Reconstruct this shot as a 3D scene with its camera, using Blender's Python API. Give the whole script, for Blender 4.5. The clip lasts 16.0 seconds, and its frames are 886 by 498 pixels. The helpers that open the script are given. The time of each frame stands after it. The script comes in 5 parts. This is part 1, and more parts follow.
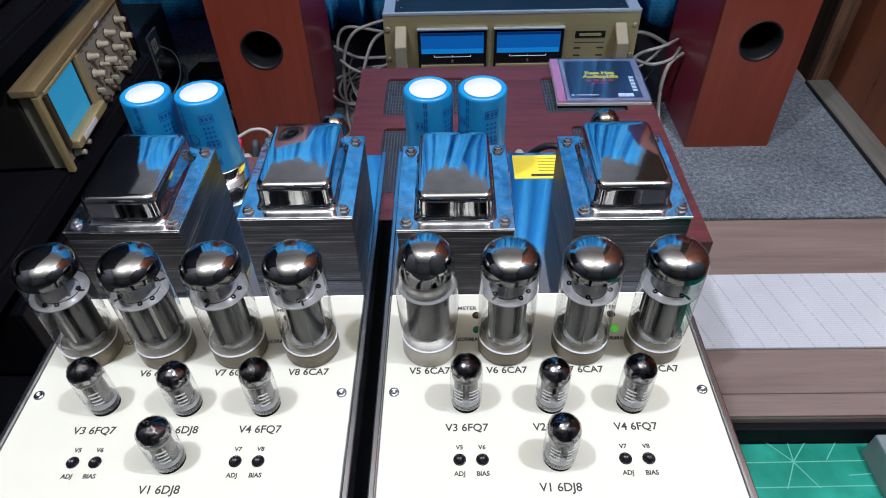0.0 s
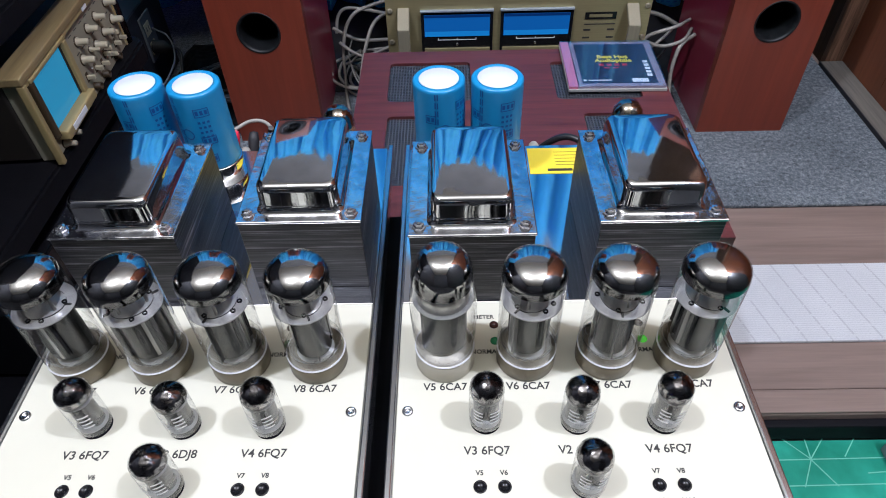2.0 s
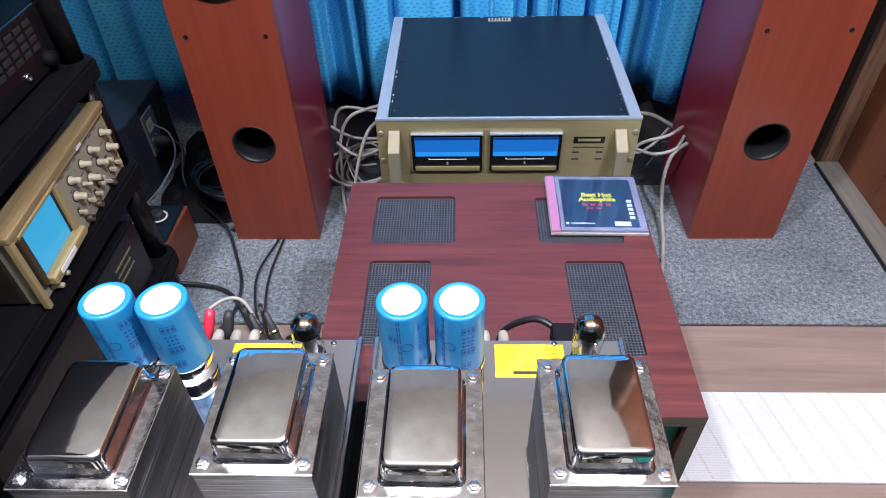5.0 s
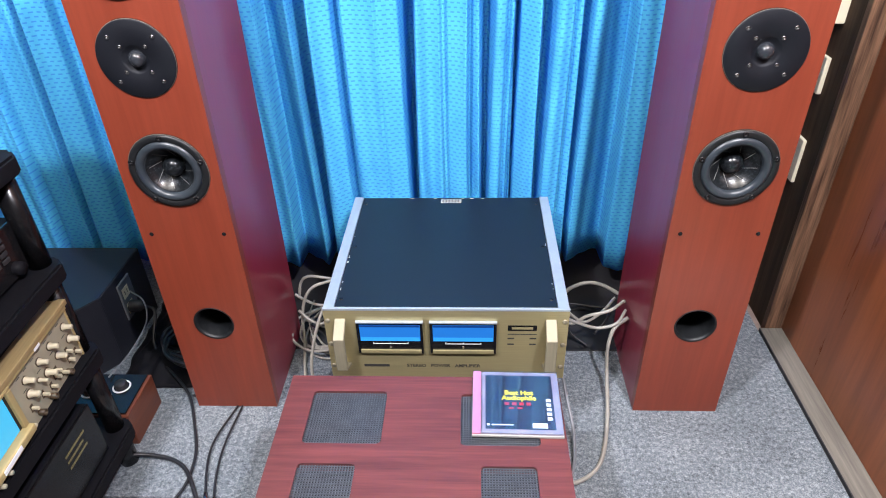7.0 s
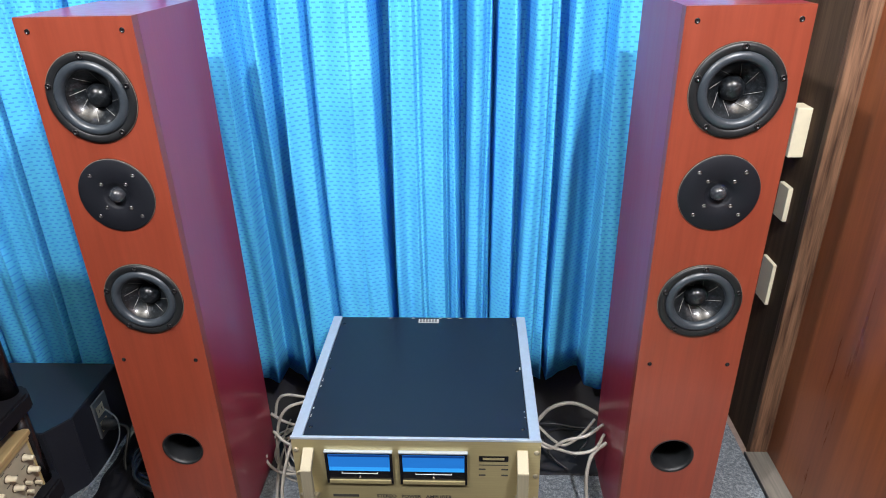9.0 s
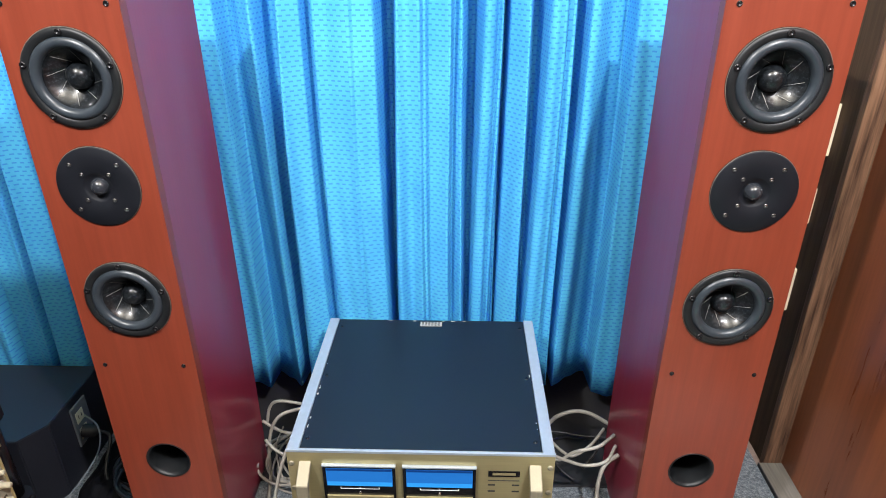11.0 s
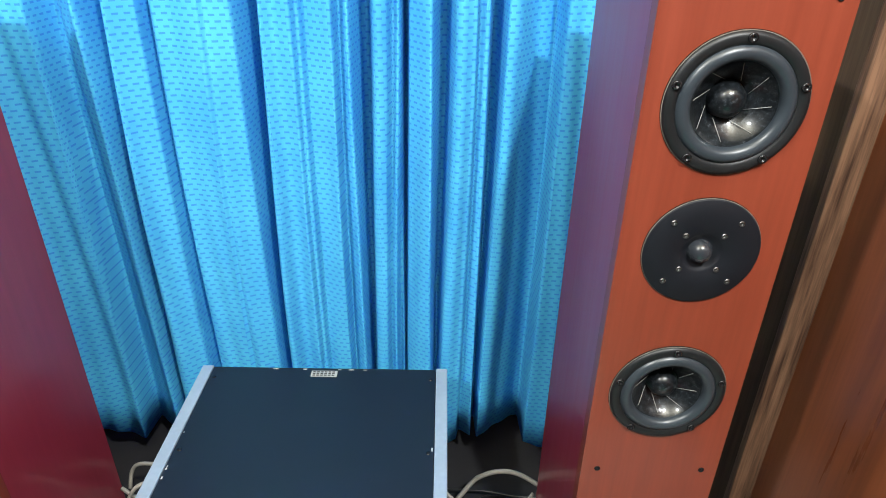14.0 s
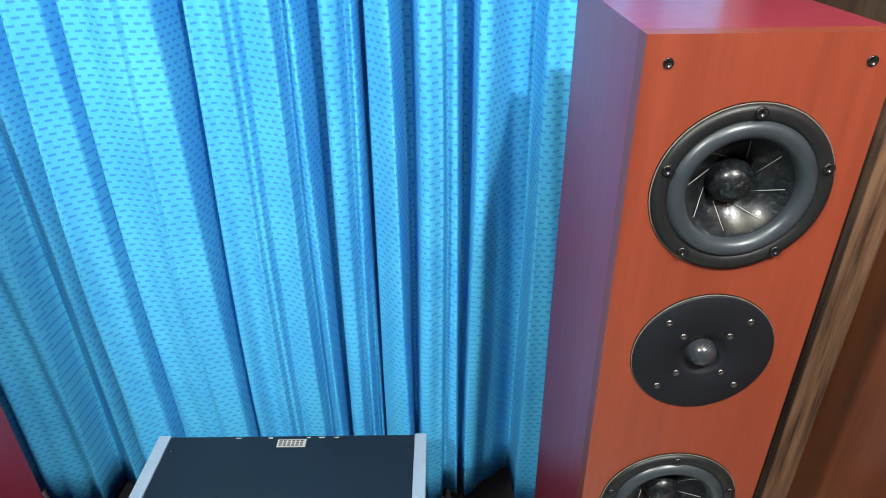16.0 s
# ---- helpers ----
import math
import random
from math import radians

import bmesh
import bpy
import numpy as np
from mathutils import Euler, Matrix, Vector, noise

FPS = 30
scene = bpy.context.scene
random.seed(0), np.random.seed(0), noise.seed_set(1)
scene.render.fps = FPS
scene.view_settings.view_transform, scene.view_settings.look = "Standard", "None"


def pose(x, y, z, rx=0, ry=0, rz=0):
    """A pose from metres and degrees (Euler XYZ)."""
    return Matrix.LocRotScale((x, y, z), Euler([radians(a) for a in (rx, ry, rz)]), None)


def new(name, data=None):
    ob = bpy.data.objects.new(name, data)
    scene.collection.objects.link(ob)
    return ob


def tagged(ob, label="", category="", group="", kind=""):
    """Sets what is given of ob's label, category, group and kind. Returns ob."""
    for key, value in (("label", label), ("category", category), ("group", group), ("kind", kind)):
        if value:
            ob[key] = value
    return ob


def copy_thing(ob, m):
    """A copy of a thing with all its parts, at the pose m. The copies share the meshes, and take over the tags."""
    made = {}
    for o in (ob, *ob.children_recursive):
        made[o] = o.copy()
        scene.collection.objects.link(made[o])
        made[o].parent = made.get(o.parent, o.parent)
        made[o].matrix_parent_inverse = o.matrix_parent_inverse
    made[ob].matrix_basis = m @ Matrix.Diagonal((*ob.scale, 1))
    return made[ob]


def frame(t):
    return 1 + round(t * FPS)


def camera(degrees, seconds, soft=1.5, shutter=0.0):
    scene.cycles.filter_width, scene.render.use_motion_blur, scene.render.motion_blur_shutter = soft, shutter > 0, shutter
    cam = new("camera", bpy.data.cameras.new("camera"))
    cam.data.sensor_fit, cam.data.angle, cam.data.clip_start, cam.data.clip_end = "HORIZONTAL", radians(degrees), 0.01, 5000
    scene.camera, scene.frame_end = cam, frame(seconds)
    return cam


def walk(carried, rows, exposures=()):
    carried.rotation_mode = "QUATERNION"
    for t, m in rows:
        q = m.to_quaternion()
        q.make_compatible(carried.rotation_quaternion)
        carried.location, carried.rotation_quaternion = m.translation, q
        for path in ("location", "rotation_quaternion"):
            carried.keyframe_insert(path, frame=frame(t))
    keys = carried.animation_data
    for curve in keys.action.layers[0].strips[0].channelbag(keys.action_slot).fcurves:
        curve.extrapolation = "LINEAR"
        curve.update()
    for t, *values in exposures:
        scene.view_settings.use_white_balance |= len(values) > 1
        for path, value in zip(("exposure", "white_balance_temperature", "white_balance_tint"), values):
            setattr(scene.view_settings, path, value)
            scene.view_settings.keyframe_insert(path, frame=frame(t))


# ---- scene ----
cam = camera(68.7, 16.0, soft=1.0)
METRES, EYE, TILT, LEAN, TURN = 1.09, 0.805, 1.1, -0.6, 1.9
ROWS = [
    (0.0, 0.0, 0.0, 0.0, -1.76, -44.95, 1.76),
    (0.5, -0.0006, 0.0078, -0.0052, -1.87, -45.39, 1.8),
    (1.0, -0.0, 0.0133, -0.0088, -1.97, -45.84, 1.83),
    (1.5, -0.0034, 0.0203, -0.0102, -2.03, -46.22, 1.83),
    (2.0, -0.0097, 0.0339, -0.0111, -2.03, -46.66, 1.85),
    (2.5, -0.0126, 0.0484, -0.0103, -1.93, -47.0, 1.87),
    (3.0, -0.0131, 0.0633, -0.003, -1.78, -47.31, 1.9),
    (5.5, 0.058, 0.1457, 0.126, -0.34, -42.79, 1.88),
    (6.0, 0.0879, 0.1556, 0.1605, -0.11, -40.84, 1.91),
    (6.5, 0.1191, 0.1642, 0.1968, 0.03, -38.21, 1.94),
    (7.0, 0.1452, 0.1686, 0.234, 0.13, -35.34, 1.99),
    (7.5, 0.1661, 0.165, 0.2595, 0.19, -32.21, 1.96),
    (8.0, 0.1802, 0.1668, 0.2798, 0.33, -29.85, 1.98),
    (8.5, 0.1866, 0.1799, 0.2878, 0.55, -27.91, 1.91),
    (9.0, 0.1984, 0.1875, 0.2901, 0.49, -27.26, 1.8),
    (11.5, 0.1602, 0.2919, 0.2514, -0.55, -27.66, 0.42),
    (12.0, 0.1861, 0.3433, 0.2458, -0.9, -28.0, 0.17),
    (12.5, 0.2166, 0.3978, 0.2465, -1.23, -28.61, 0.01),
    (13.0, 0.2424, 0.4321, 0.2483, -1.63, -29.01, -0.27),
    (13.5, 0.2748, 0.4666, 0.2469, -1.64, -29.5, -0.33),
    (14.0, 0.3023, 0.5011, 0.2428, -1.61, -29.93, -0.3),
    (14.5, 0.3212, 0.5386, 0.2388, -1.46, -30.45, -0.15),
    (15.0, 0.3328, 0.5749, 0.2459, -1.41, -30.74, -0.05),
    (15.5, 0.3395, 0.6029, 0.2546, -1.57, -30.85, 0.15),
    (16.0, 0.3498, 0.634, 0.2741, -2.14, -30.86, 1.19),
]
walk(cam, [(t, pose(0, 0, EYE, TILT, LEAN, TURN) @ pose(METRES * x, METRES * y, METRES * z, 90 + pitch, roll, yaw)) for t, x, y, z, yaw, pitch, roll in ROWS],
     exposures=((0.0, -0.36, 5850, 20), (2.0, -0.35, 5850, 21), (3.0, -0.37, 5900, 22), (5.5, 0.56, 6150, 25), (6.5, 0.58, 6200, 26), (7.0, 0.97, 6500, 22), (8.0, 1.05, 6600, 20), (8.5, 0.96, 6650, 19), (9.0, 0.74, 6650, 18), (11.5, 0.77, 6800, 16), (12.5, 0.66, 6800, 13), (16.0, 0.62, 6850, 9)))

# ---- light ----
world = bpy.data.worlds.new("room_air")
scene.world = world
world.use_nodes = True
world.node_tree.nodes["Background"].inputs[0].default_value = (0.9, 0.95, 1.0, 1)
world.node_tree.nodes["Background"].inputs[1].default_value = 0.25


def ceiling_lamp(x, y, z, radius, watts, colour=(0.89, 0.95, 1.0)):
    """A round opal ceiling lamp's light."""
    data = bpy.data.lights.new("ceiling_light", "POINT")
    data.shadow_soft_size, data.energy, data.color = radius, watts, colour
    ob = new("ceiling_light", data)
    ob.matrix_basis = pose(x, y, z)
    return ob


LAMP_Z = 2.08
ceiling_lamp(-0.54, 0.09, LAMP_Z, 0.035, 98)
ceiling_lamp(0.74, 0.09, LAMP_Z, 0.035, 108)

# ---- materials ----
MATS = {}


def nodes_of(name):
    m = bpy.data.materials.new(name)
    m.use_nodes = True
    nt = m.node_tree
    return m, nt, nt.nodes["Principled BSDF"]


def link(nt, a, b):
    nt.links.new(a, b)


def coords(nt, scale=(1, 1, 1), rot=(0, 0, 0)):
    tc = nt.nodes.new("ShaderNodeTexCoord")
    mp = nt.nodes.new("ShaderNodeMapping")
    mp.inputs["Scale"].default_value = scale
    mp.inputs["Rotation"].default_value = rot
    link(nt, tc.outputs["Object"], mp.inputs["Vector"])
    return mp.outputs["Vector"]


def noise_tex(nt, vec, scale, detail=4.0, rough=0.55):
    n = nt.nodes.new("ShaderNodeTexNoise")
    n.inputs["Scale"].default_value, n.inputs["Detail"].default_value, n.inputs["Roughness"].default_value = scale, detail, rough
    link(nt, vec, n.inputs["Vector"])
    return n.outputs["Fac"]


def ramp(nt, fac, stops):
    r = nt.nodes.new("ShaderNodeValToRGB")
    while len(r.color_ramp.elements) < len(stops):
        r.color_ramp.elements.new(0.5)
    for e, (p, c) in zip(r.color_ramp.elements, stops):
        e.position, e.color = p, (*c, 1)
    link(nt, fac, r.inputs["Fac"])
    return r.outputs["Color"]


def mixc(nt, fac, a, b, mode="MIX"):
    m = nt.nodes.new("ShaderNodeMix")
    m.data_type, m.blend_type = "RGBA", mode
    for sock, val in ((m.inputs[0], fac), (m.inputs[6], a), (m.inputs[7], b)):
        if isinstance(val, (int, float)):
            sock.default_value = val
        elif isinstance(val, tuple):
            sock.default_value = (*val, 1)
        else:
            link(nt, val, sock)
    return m.outputs[2]


def mathn(nt, op, a, b=None, c=None):
    m = nt.nodes.new("ShaderNodeMath")
    m.operation = op
    for i, v in enumerate((a, b, c)):
        if v is None:
            continue
        if isinstance(v, (int, float)):
            m.inputs[i].default_value = v
        else:
            link(nt, v, m.inputs[i])
    return m.outputs[0]


def bump(nt, bsdf, height, strength=0.3, dist=0.001):
    b = nt.nodes.new("ShaderNodeBump")
    b.inputs["Strength"].default_value, b.inputs["Distance"].default_value = strength, dist
    link(nt, height, b.inputs["Height"])
    link(nt, b.outputs["Normal"], bsdf.inputs["Normal"])


def plain(name, colour, rough=0.5, metal=0.0, vary=0.12, scale=60.0, bumpy=0.0, coat=0.0, spec=0.5):
    """Paint, plastic, rubber or metal with faint mottling of colour and gloss."""
    m, nt, b = nodes_of(name)
    vec = coords(nt)
    n1 = noise_tex(nt, vec, scale, 5)
    n2 = noise_tex(nt, vec, scale * 0.12, 3)
    f = mathn(nt, "ADD", mathn(nt, "MULTIPLY", n1, 0.5), mathn(nt, "MULTIPLY", n2, 0.5))
    lo = tuple(max(0, c * (1 - vary)) for c in colour)
    hi = tuple(min(1, c * (1 + vary)) for c in colour)
    link(nt, ramp(nt, f, [(0.3, lo), (0.7, hi)]), b.inputs["Base Color"])
    b.inputs["Metallic"].default_value = metal
    b.inputs["Specular IOR Level"].default_value = spec
    r = mathn(nt, "MULTIPLY_ADD", f, rough * 0.5, rough * 0.75)
    link(nt, r, b.inputs["Roughness"])
    b.inputs["Coat Weight"].default_value = coat
    b.inputs["Coat Roughness"].default_value = 0.12
    if bumpy:
        bump(nt, b, n1, bumpy, 0.0006)
    MATS[name] = m
    return m


def veneer(name, dark, light, rough, axis, coat=0.0, scale=1.0, contrast=1.0, spec=0.5):
    """Wood: stretched grain along one axis, with slow changes of tone."""
    m, nt, b = nodes_of(name)
    s = [26.0 * scale] * 3
    s[axis] = 1.6 * scale
    vec = coords(nt, tuple(s))
    g = noise_tex(nt, vec, 2.2, 7, 0.62)
    fine = [240.0 * scale] * 3
    fine[axis] = 9.0 * scale
    pores = noise_tex(nt, coords(nt, tuple(fine)), 1.0, 3)
    slow = noise_tex(nt, coords(nt), 2.2, 2)
    f = mathn(nt, "ADD", mathn(nt, "MULTIPLY", g, 0.62), mathn(nt, "ADD", mathn(nt, "MULTIPLY", pores, 0.2), mathn(nt, "MULTIPLY", slow, 0.18)))
    w = 0.16 / contrast
    col = ramp(nt, f, [(0.5 - w, dark), (0.5 + w, light)])
    link(nt, col, b.inputs["Base Color"])
    link(nt, mathn(nt, "MULTIPLY_ADD", g, rough * 0.5, rough * 0.75), b.inputs["Roughness"])
    b.inputs["Coat Weight"].default_value = coat
    b.inputs["Specular IOR Level"].default_value = spec
    b.inputs["Coat Roughness"].default_value = 0.15
    bump(nt, b, pores, 0.12, 0.0004)
    MATS[name] = m
    return m


def brushed(name, colour, rough=0.3, axis=0, metal=1.0):
    m, nt, b = nodes_of(name)
    s = [900.0] * 3
    s[axis] = 12.0
    g = noise_tex(nt, coords(nt, tuple(s)), 1.0, 3)
    slow = noise_tex(nt, coords(nt), 9.0, 3)
    link(nt, ramp(nt, g, [(0.25, tuple(c * 0.8 for c in colour)), (0.75, colour)]), b.inputs["Base Color"])
    b.inputs["Metallic"].default_value = metal
    link(nt, mathn(nt, "ADD", mathn(nt, "MULTIPLY_ADD", g, 0.12, rough - 0.08), mathn(nt, "MULTIPLY", slow, 0.08)), b.inputs["Roughness"])
    bump(nt, b, g, 0.1, 0.0003)
    MATS[name] = m
    return m


def clear_glass(name, tint=(1, 1, 1), gloss=0.02, edge=0.9):
    """Thin clear glass: see-through, glossier towards its outline."""
    m, nt, b = nodes_of(name)
    nt.nodes.remove(b)
    t, g, mx, lw = (nt.nodes.new(k) for k in ("ShaderNodeBsdfTransparent", "ShaderNodeBsdfGlossy", "ShaderNodeMixShader", "ShaderNodeLayerWeight"))
    t.inputs[0].default_value = (*tint, 1)
    g.inputs["Roughness"].default_value = gloss
    lw.inputs["Blend"].default_value = 0.5
    fac = mathn(nt, "MULTIPLY_ADD", mathn(nt, "POWER", lw.outputs["Facing"], 3.5), edge, 0.05)
    link(nt, fac, mx.inputs[0])
    link(nt, t.outputs[0], mx.inputs[1])
    link(nt, g.outputs[0], mx.inputs[2])
    link(nt, mx.outputs[0], nt.nodes["Material Output"].inputs["Surface"])
    MATS[name] = m
    return m


def glowing(name, colour, strength):
    m, nt, b = nodes_of(name)
    b.inputs["Base Color"].default_value = (*[c * 0.3 for c in colour], 1)
    b.inputs["Emission Color"].default_value = (*colour, 1)
    b.inputs["Emission Strength"].default_value = strength
    b.inputs["Roughness"].default_value = 0.2
    MATS[name] = m
    return m


plain("cream_enamel", (0.60, 0.58, 0.47), 0.42, vary=0.03, scale=30)
plain("chrome", (0.72, 0.73, 0.76), 0.07, 1.0, vary=0.06, scale=14)
plain("chrome_bell", (0.60, 0.61, 0.63), 0.06, 1.0, vary=0.25, scale=60, bumpy=0.06)
plain("chrome_dull", (0.55, 0.56, 0.58), 0.22, 1.0, vary=0.15, scale=40)
plain("black_gloss", (0.008, 0.008, 0.009), 0.25, spec=0.4)
plain("black_satin", (0.006, 0.006, 0.008), 0.65, bumpy=0.15, scale=300, spec=0.12)
plain("black_box", (0.014, 0.015, 0.021), 0.42, vary=0.2, scale=120, bumpy=0.08, spec=0.5)
plain("black_rubber", (0.02, 0.02, 0.022), 0.6, vary=0.25)
plain("print_ink", (0.03, 0.028, 0.025), 0.6)
plain("tube_metal", (0.038, 0.038, 0.037), 0.34, 0.45, vary=0.2, scale=80)
plain("tube_metal_bright", (0.42, 0.41, 0.39), 0.3, 0.9, vary=0.15)
plain("tube_metal_mid", (0.15, 0.148, 0.145), 0.28, 0.9, vary=0.2, scale=120)
plain("getter_rear", (0.40, 0.36, 0.31), 0.09, 1.0, vary=0.4, scale=120)
plain("tube_stem", (0.45, 0.45, 0.42), 0.3, vary=0.15)
plain("mica_pale", (0.46, 0.45, 0.43), 0.25, vary=0.2, scale=160)
plain("mica", (0.33, 0.33, 0.31), 0.4, vary=0.1)
plain("tube_base", (0.165, 0.138, 0.092), 0.40, 0.35, vary=0.2, scale=90)
plain("tube_base_pale", (0.46, 0.43, 0.36), 0.45, 0.2, vary=0.15, scale=90)
plain("cap_sleeve", (0.010, 0.225, 0.47), 0.38, vary=0.08, coat=0.1)
plain("vent_steel", (0.10, 0.108, 0.125), 0.4, 0.5, vary=0.3, scale=400)
plain("cap_print", (0.008, 0.07, 0.26), 0.4)
plain("cap_top", (0.62, 0.64, 0.68), 0.5, vary=0.04)
plain("label_yellow", (0.80, 0.62, 0.03), 0.45, vary=0.06)
plain("navy_top", (0.0045, 0.0075, 0.014), 0.42, vary=0.2, scale=200, bumpy=0.1)
plain("aluminium", (0.40, 0.47, 0.54), 0.36, 0.5, vary=0.08, scale=120)
plain("pink_card", (0.66, 0.22, 0.32), 0.35, vary=0.06)
plain("cd_art", (0.032, 0.040, 0.062), 0.3, vary=0.4, scale=25)
plain("cd_border", (0.30, 0.25, 0.30), 0.35, vary=0.3, scale=30)
plain("print_yellow", (0.85, 0.7, 0.05), 0.4)
plain("print_white", (0.8, 0.8, 0.8), 0.4)
plain("print_red", (0.5, 0.04, 0.06), 0.4)
plain("speaker_black", (0.008, 0.009, 0.010), 0.45, vary=0.2, scale=120, spec=0.35)
plain("surround_rubber", (0.024, 0.031, 0.038), 0.34, vary=0.15, spec=0.45)
plain("dome_gloss", (0.022, 0.025, 0.03), 0.16, vary=0.1, spec=0.7)
plain("tweeter_plate", (0.005, 0.006, 0.009), 0.55, vary=0.15, scale=200, bumpy=0.1, spec=0.25)
# near-black that stands for the shade inside openings
plain("hole_shade", (0.006, 0.006, 0.007), 0.7)
plain("scope_beige", (0.34, 0.26, 0.115), 0.5, vary=0.08, scale=60, bumpy=0.05)
# the case's near-black carries the shadow of the shelf above; also edges the screen
plain("scope_dark", (0.022, 0.018, 0.014), 0.5, vary=0.15, scale=60)
# dark brown for painted shade on edges and round knobs, and for slots and sockets
plain("scope_shade", (0.055, 0.036, 0.018), 0.5, vary=0.15)
plain("scope_panel", (0.29, 0.265, 0.19), 0.5, vary=0.06)
plain("knob_ivory", (0.50, 0.45, 0.32), 0.45, vary=0.08)
plain("switch_ivory", (0.74, 0.68, 0.50), 0.4, vary=0.07)
# white plastic with the shadow beside the rack put into the colour
plain("shaded_white", (0.15, 0.16, 0.175), 0.4, vary=0.06)
plain("cable_white", (0.29, 0.275, 0.24), 0.45, vary=0.15)
plain("cable_black", (0.014, 0.014, 0.016), 0.4, vary=0.2)
plain("plug_red", (0.65, 0.03, 0.06), 0.35)
plain("gold_metal", (0.75, 0.58, 0.25), 0.25, 1.0)
plain("green_frame", (0.015, 0.05, 0.035), 0.4)
plain("pale_line", (0.16, 0.50, 0.38), 0.3)
plain("grey_paint", (0.2, 0.24, 0.24), 0.5)
plain("ceiling_paint", (0.60, 0.545, 0.42), 0.8, vary=0.05, scale=12)
# dark tone for walls out of view, to limit bounce and darken dome reflections
plain("wall_unseen", (0.06, 0.06, 0.06), 0.8, vary=0.05, scale=8)
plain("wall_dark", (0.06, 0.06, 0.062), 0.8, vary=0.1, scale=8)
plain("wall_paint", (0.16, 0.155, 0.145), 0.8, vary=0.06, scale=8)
brushed("gold_panel", (0.42, 0.36, 0.19), 0.38, 0, 0.55)
brushed("gold_handle", (0.29, 0.26, 0.18), 0.55, 2, 0.35)
veneer("cherry_front", (0.14, 0.0235, 0.011), (0.215, 0.039, 0.018), 0.42, 2, 0.15, 0.9, 0.9)
# the pinkish cast puts some of the blue curtain's reflection into the base
veneer("cherry_side", (0.19, 0.016, 0.030), (0.25, 0.024, 0.044), 0.32, 2, 0.35, 0.8, 0.8, 0.45)
veneer("mahogany_top", (0.062, 0.0145, 0.0155), (0.135, 0.032, 0.031), 0.42, 0, 0.1, 1.6, 1.3)
veneer("floor_wood", (0.165, 0.118, 0.098), (0.29, 0.212, 0.175), 0.5, 0, 0.05, 1.0, 0.9)
veneer("door_wood", (0.10, 0.027, 0.010), (0.29, 0.087, 0.032), 0.3, 2, 0.3, 0.5, 0.8)
veneer("post_wood", (0.045, 0.022, 0.014), (0.205, 0.112, 0.066), 0.6, 2, 0.0, 1.6, 1.5, 0.2)
# darker brown for the return than post_wood on the jamb
veneer("post_dark", (0.045, 0.028, 0.018), (0.11, 0.07, 0.045), 0.8, 2, 0.0, 1.0, 1.0, 0.1)
veneer("sill_wood", (0.085, 0.078, 0.066), (0.20, 0.182, 0.155), 0.7, 1, 0.0, 1.2, 1.0, 0.2)
veneer("scope_wood", (0.21, 0.145, 0.065), (0.33, 0.245, 0.115), 0.5, 1, 0.05, 1.6, 1.2)
veneer("box_wood", (0.085, 0.022, 0.011), (0.19, 0.055, 0.024), 0.4, 1, 0.1, 1.2, 1.0)
clear_glass("tube_glass", (0.985, 0.985, 0.985))
clear_glass("tube_frost", (0.72, 0.72, 0.70), 0.3, 0.5)
clear_glass("pane_glass", (0.9, 0.95, 1.0))
glowing("meter_blue", (0.008, 0.12, 0.40), 0.75)
glowing("meter_bright", (0.014, 0.24, 0.62), 0.75)
glowing("meter_dim", (0.004, 0.035, 0.16), 0.6)
glowing("screen_blue", (0.03, 0.33, 0.52), 0.75)
glowing("led_green", (0.12, 0.7, 0.06), 0.6)
plain("led_off_green", (0.02, 0.22, 0.08), 0.2)
plain("led_off", (0.05, 0.02, 0.015), 0.2)


def laminations():
    m, nt, b = nodes_of("laminations")
    vec = coords(nt, (2.0, 2.0, 620.0))
    n = noise_tex(nt, vec, 1.0, 4)
    slow = noise_tex(nt, coords(nt, (18, 18, 120)), 1.0, 3)
    f = mathn(nt, "ADD", mathn(nt, "MULTIPLY", n, 0.6), mathn(nt, "MULTIPLY", slow, 0.4))
    link(nt, ramp(nt, f, [(0.40, (0.006, 0.006, 0.008)), (0.54, (0.035, 0.034, 0.037)), (0.68, (0.20, 0.19, 0.21))]), b.inputs["Base Color"])
    b.inputs["Metallic"].default_value = 0.2
    b.inputs["Roughness"].default_value = 0.48
    bump(nt, b, n, 0.5, 0.0008)
    MATS["laminations"] = m


def flange_mat():
    """Chrome plate with faint ripples, dust and dull spots."""
    m, nt, b = nodes_of("chrome_flange")
    v = coords(nt)
    wavy, specks, smear = noise_tex(nt, v, 45, 3), noise_tex(nt, v, 620, 3, 0.7), noise_tex(nt, v, 90, 4)
    dust = ramp(nt, specks, [(0.60, (0, 0, 0)), (0.68, (1, 1, 1))])
    link(nt, mixc(nt, mathn(nt, "MULTIPLY", dust, 0.18), ramp(nt, smear, [(0.35, (0.50, 0.50, 0.53)), (0.6, (0.74, 0.75, 0.78))]), (0.8, 0.8, 0.82)), b.inputs["Base Color"])
    link(nt, mathn(nt, "SUBTRACT", 1.0, mathn(nt, "MULTIPLY", dust, 0.35)), b.inputs["Metallic"])
    link(nt, mathn(nt, "MULTIPLY_ADD", smear, 0.22, 0.01), b.inputs["Roughness"])
    bump(nt, b, mathn(nt, "ADD", wavy, mathn(nt, "MULTIPLY", specks, 0.06)), 0.45, 0.0016)
    MATS["chrome_flange"] = m


flange_mat()


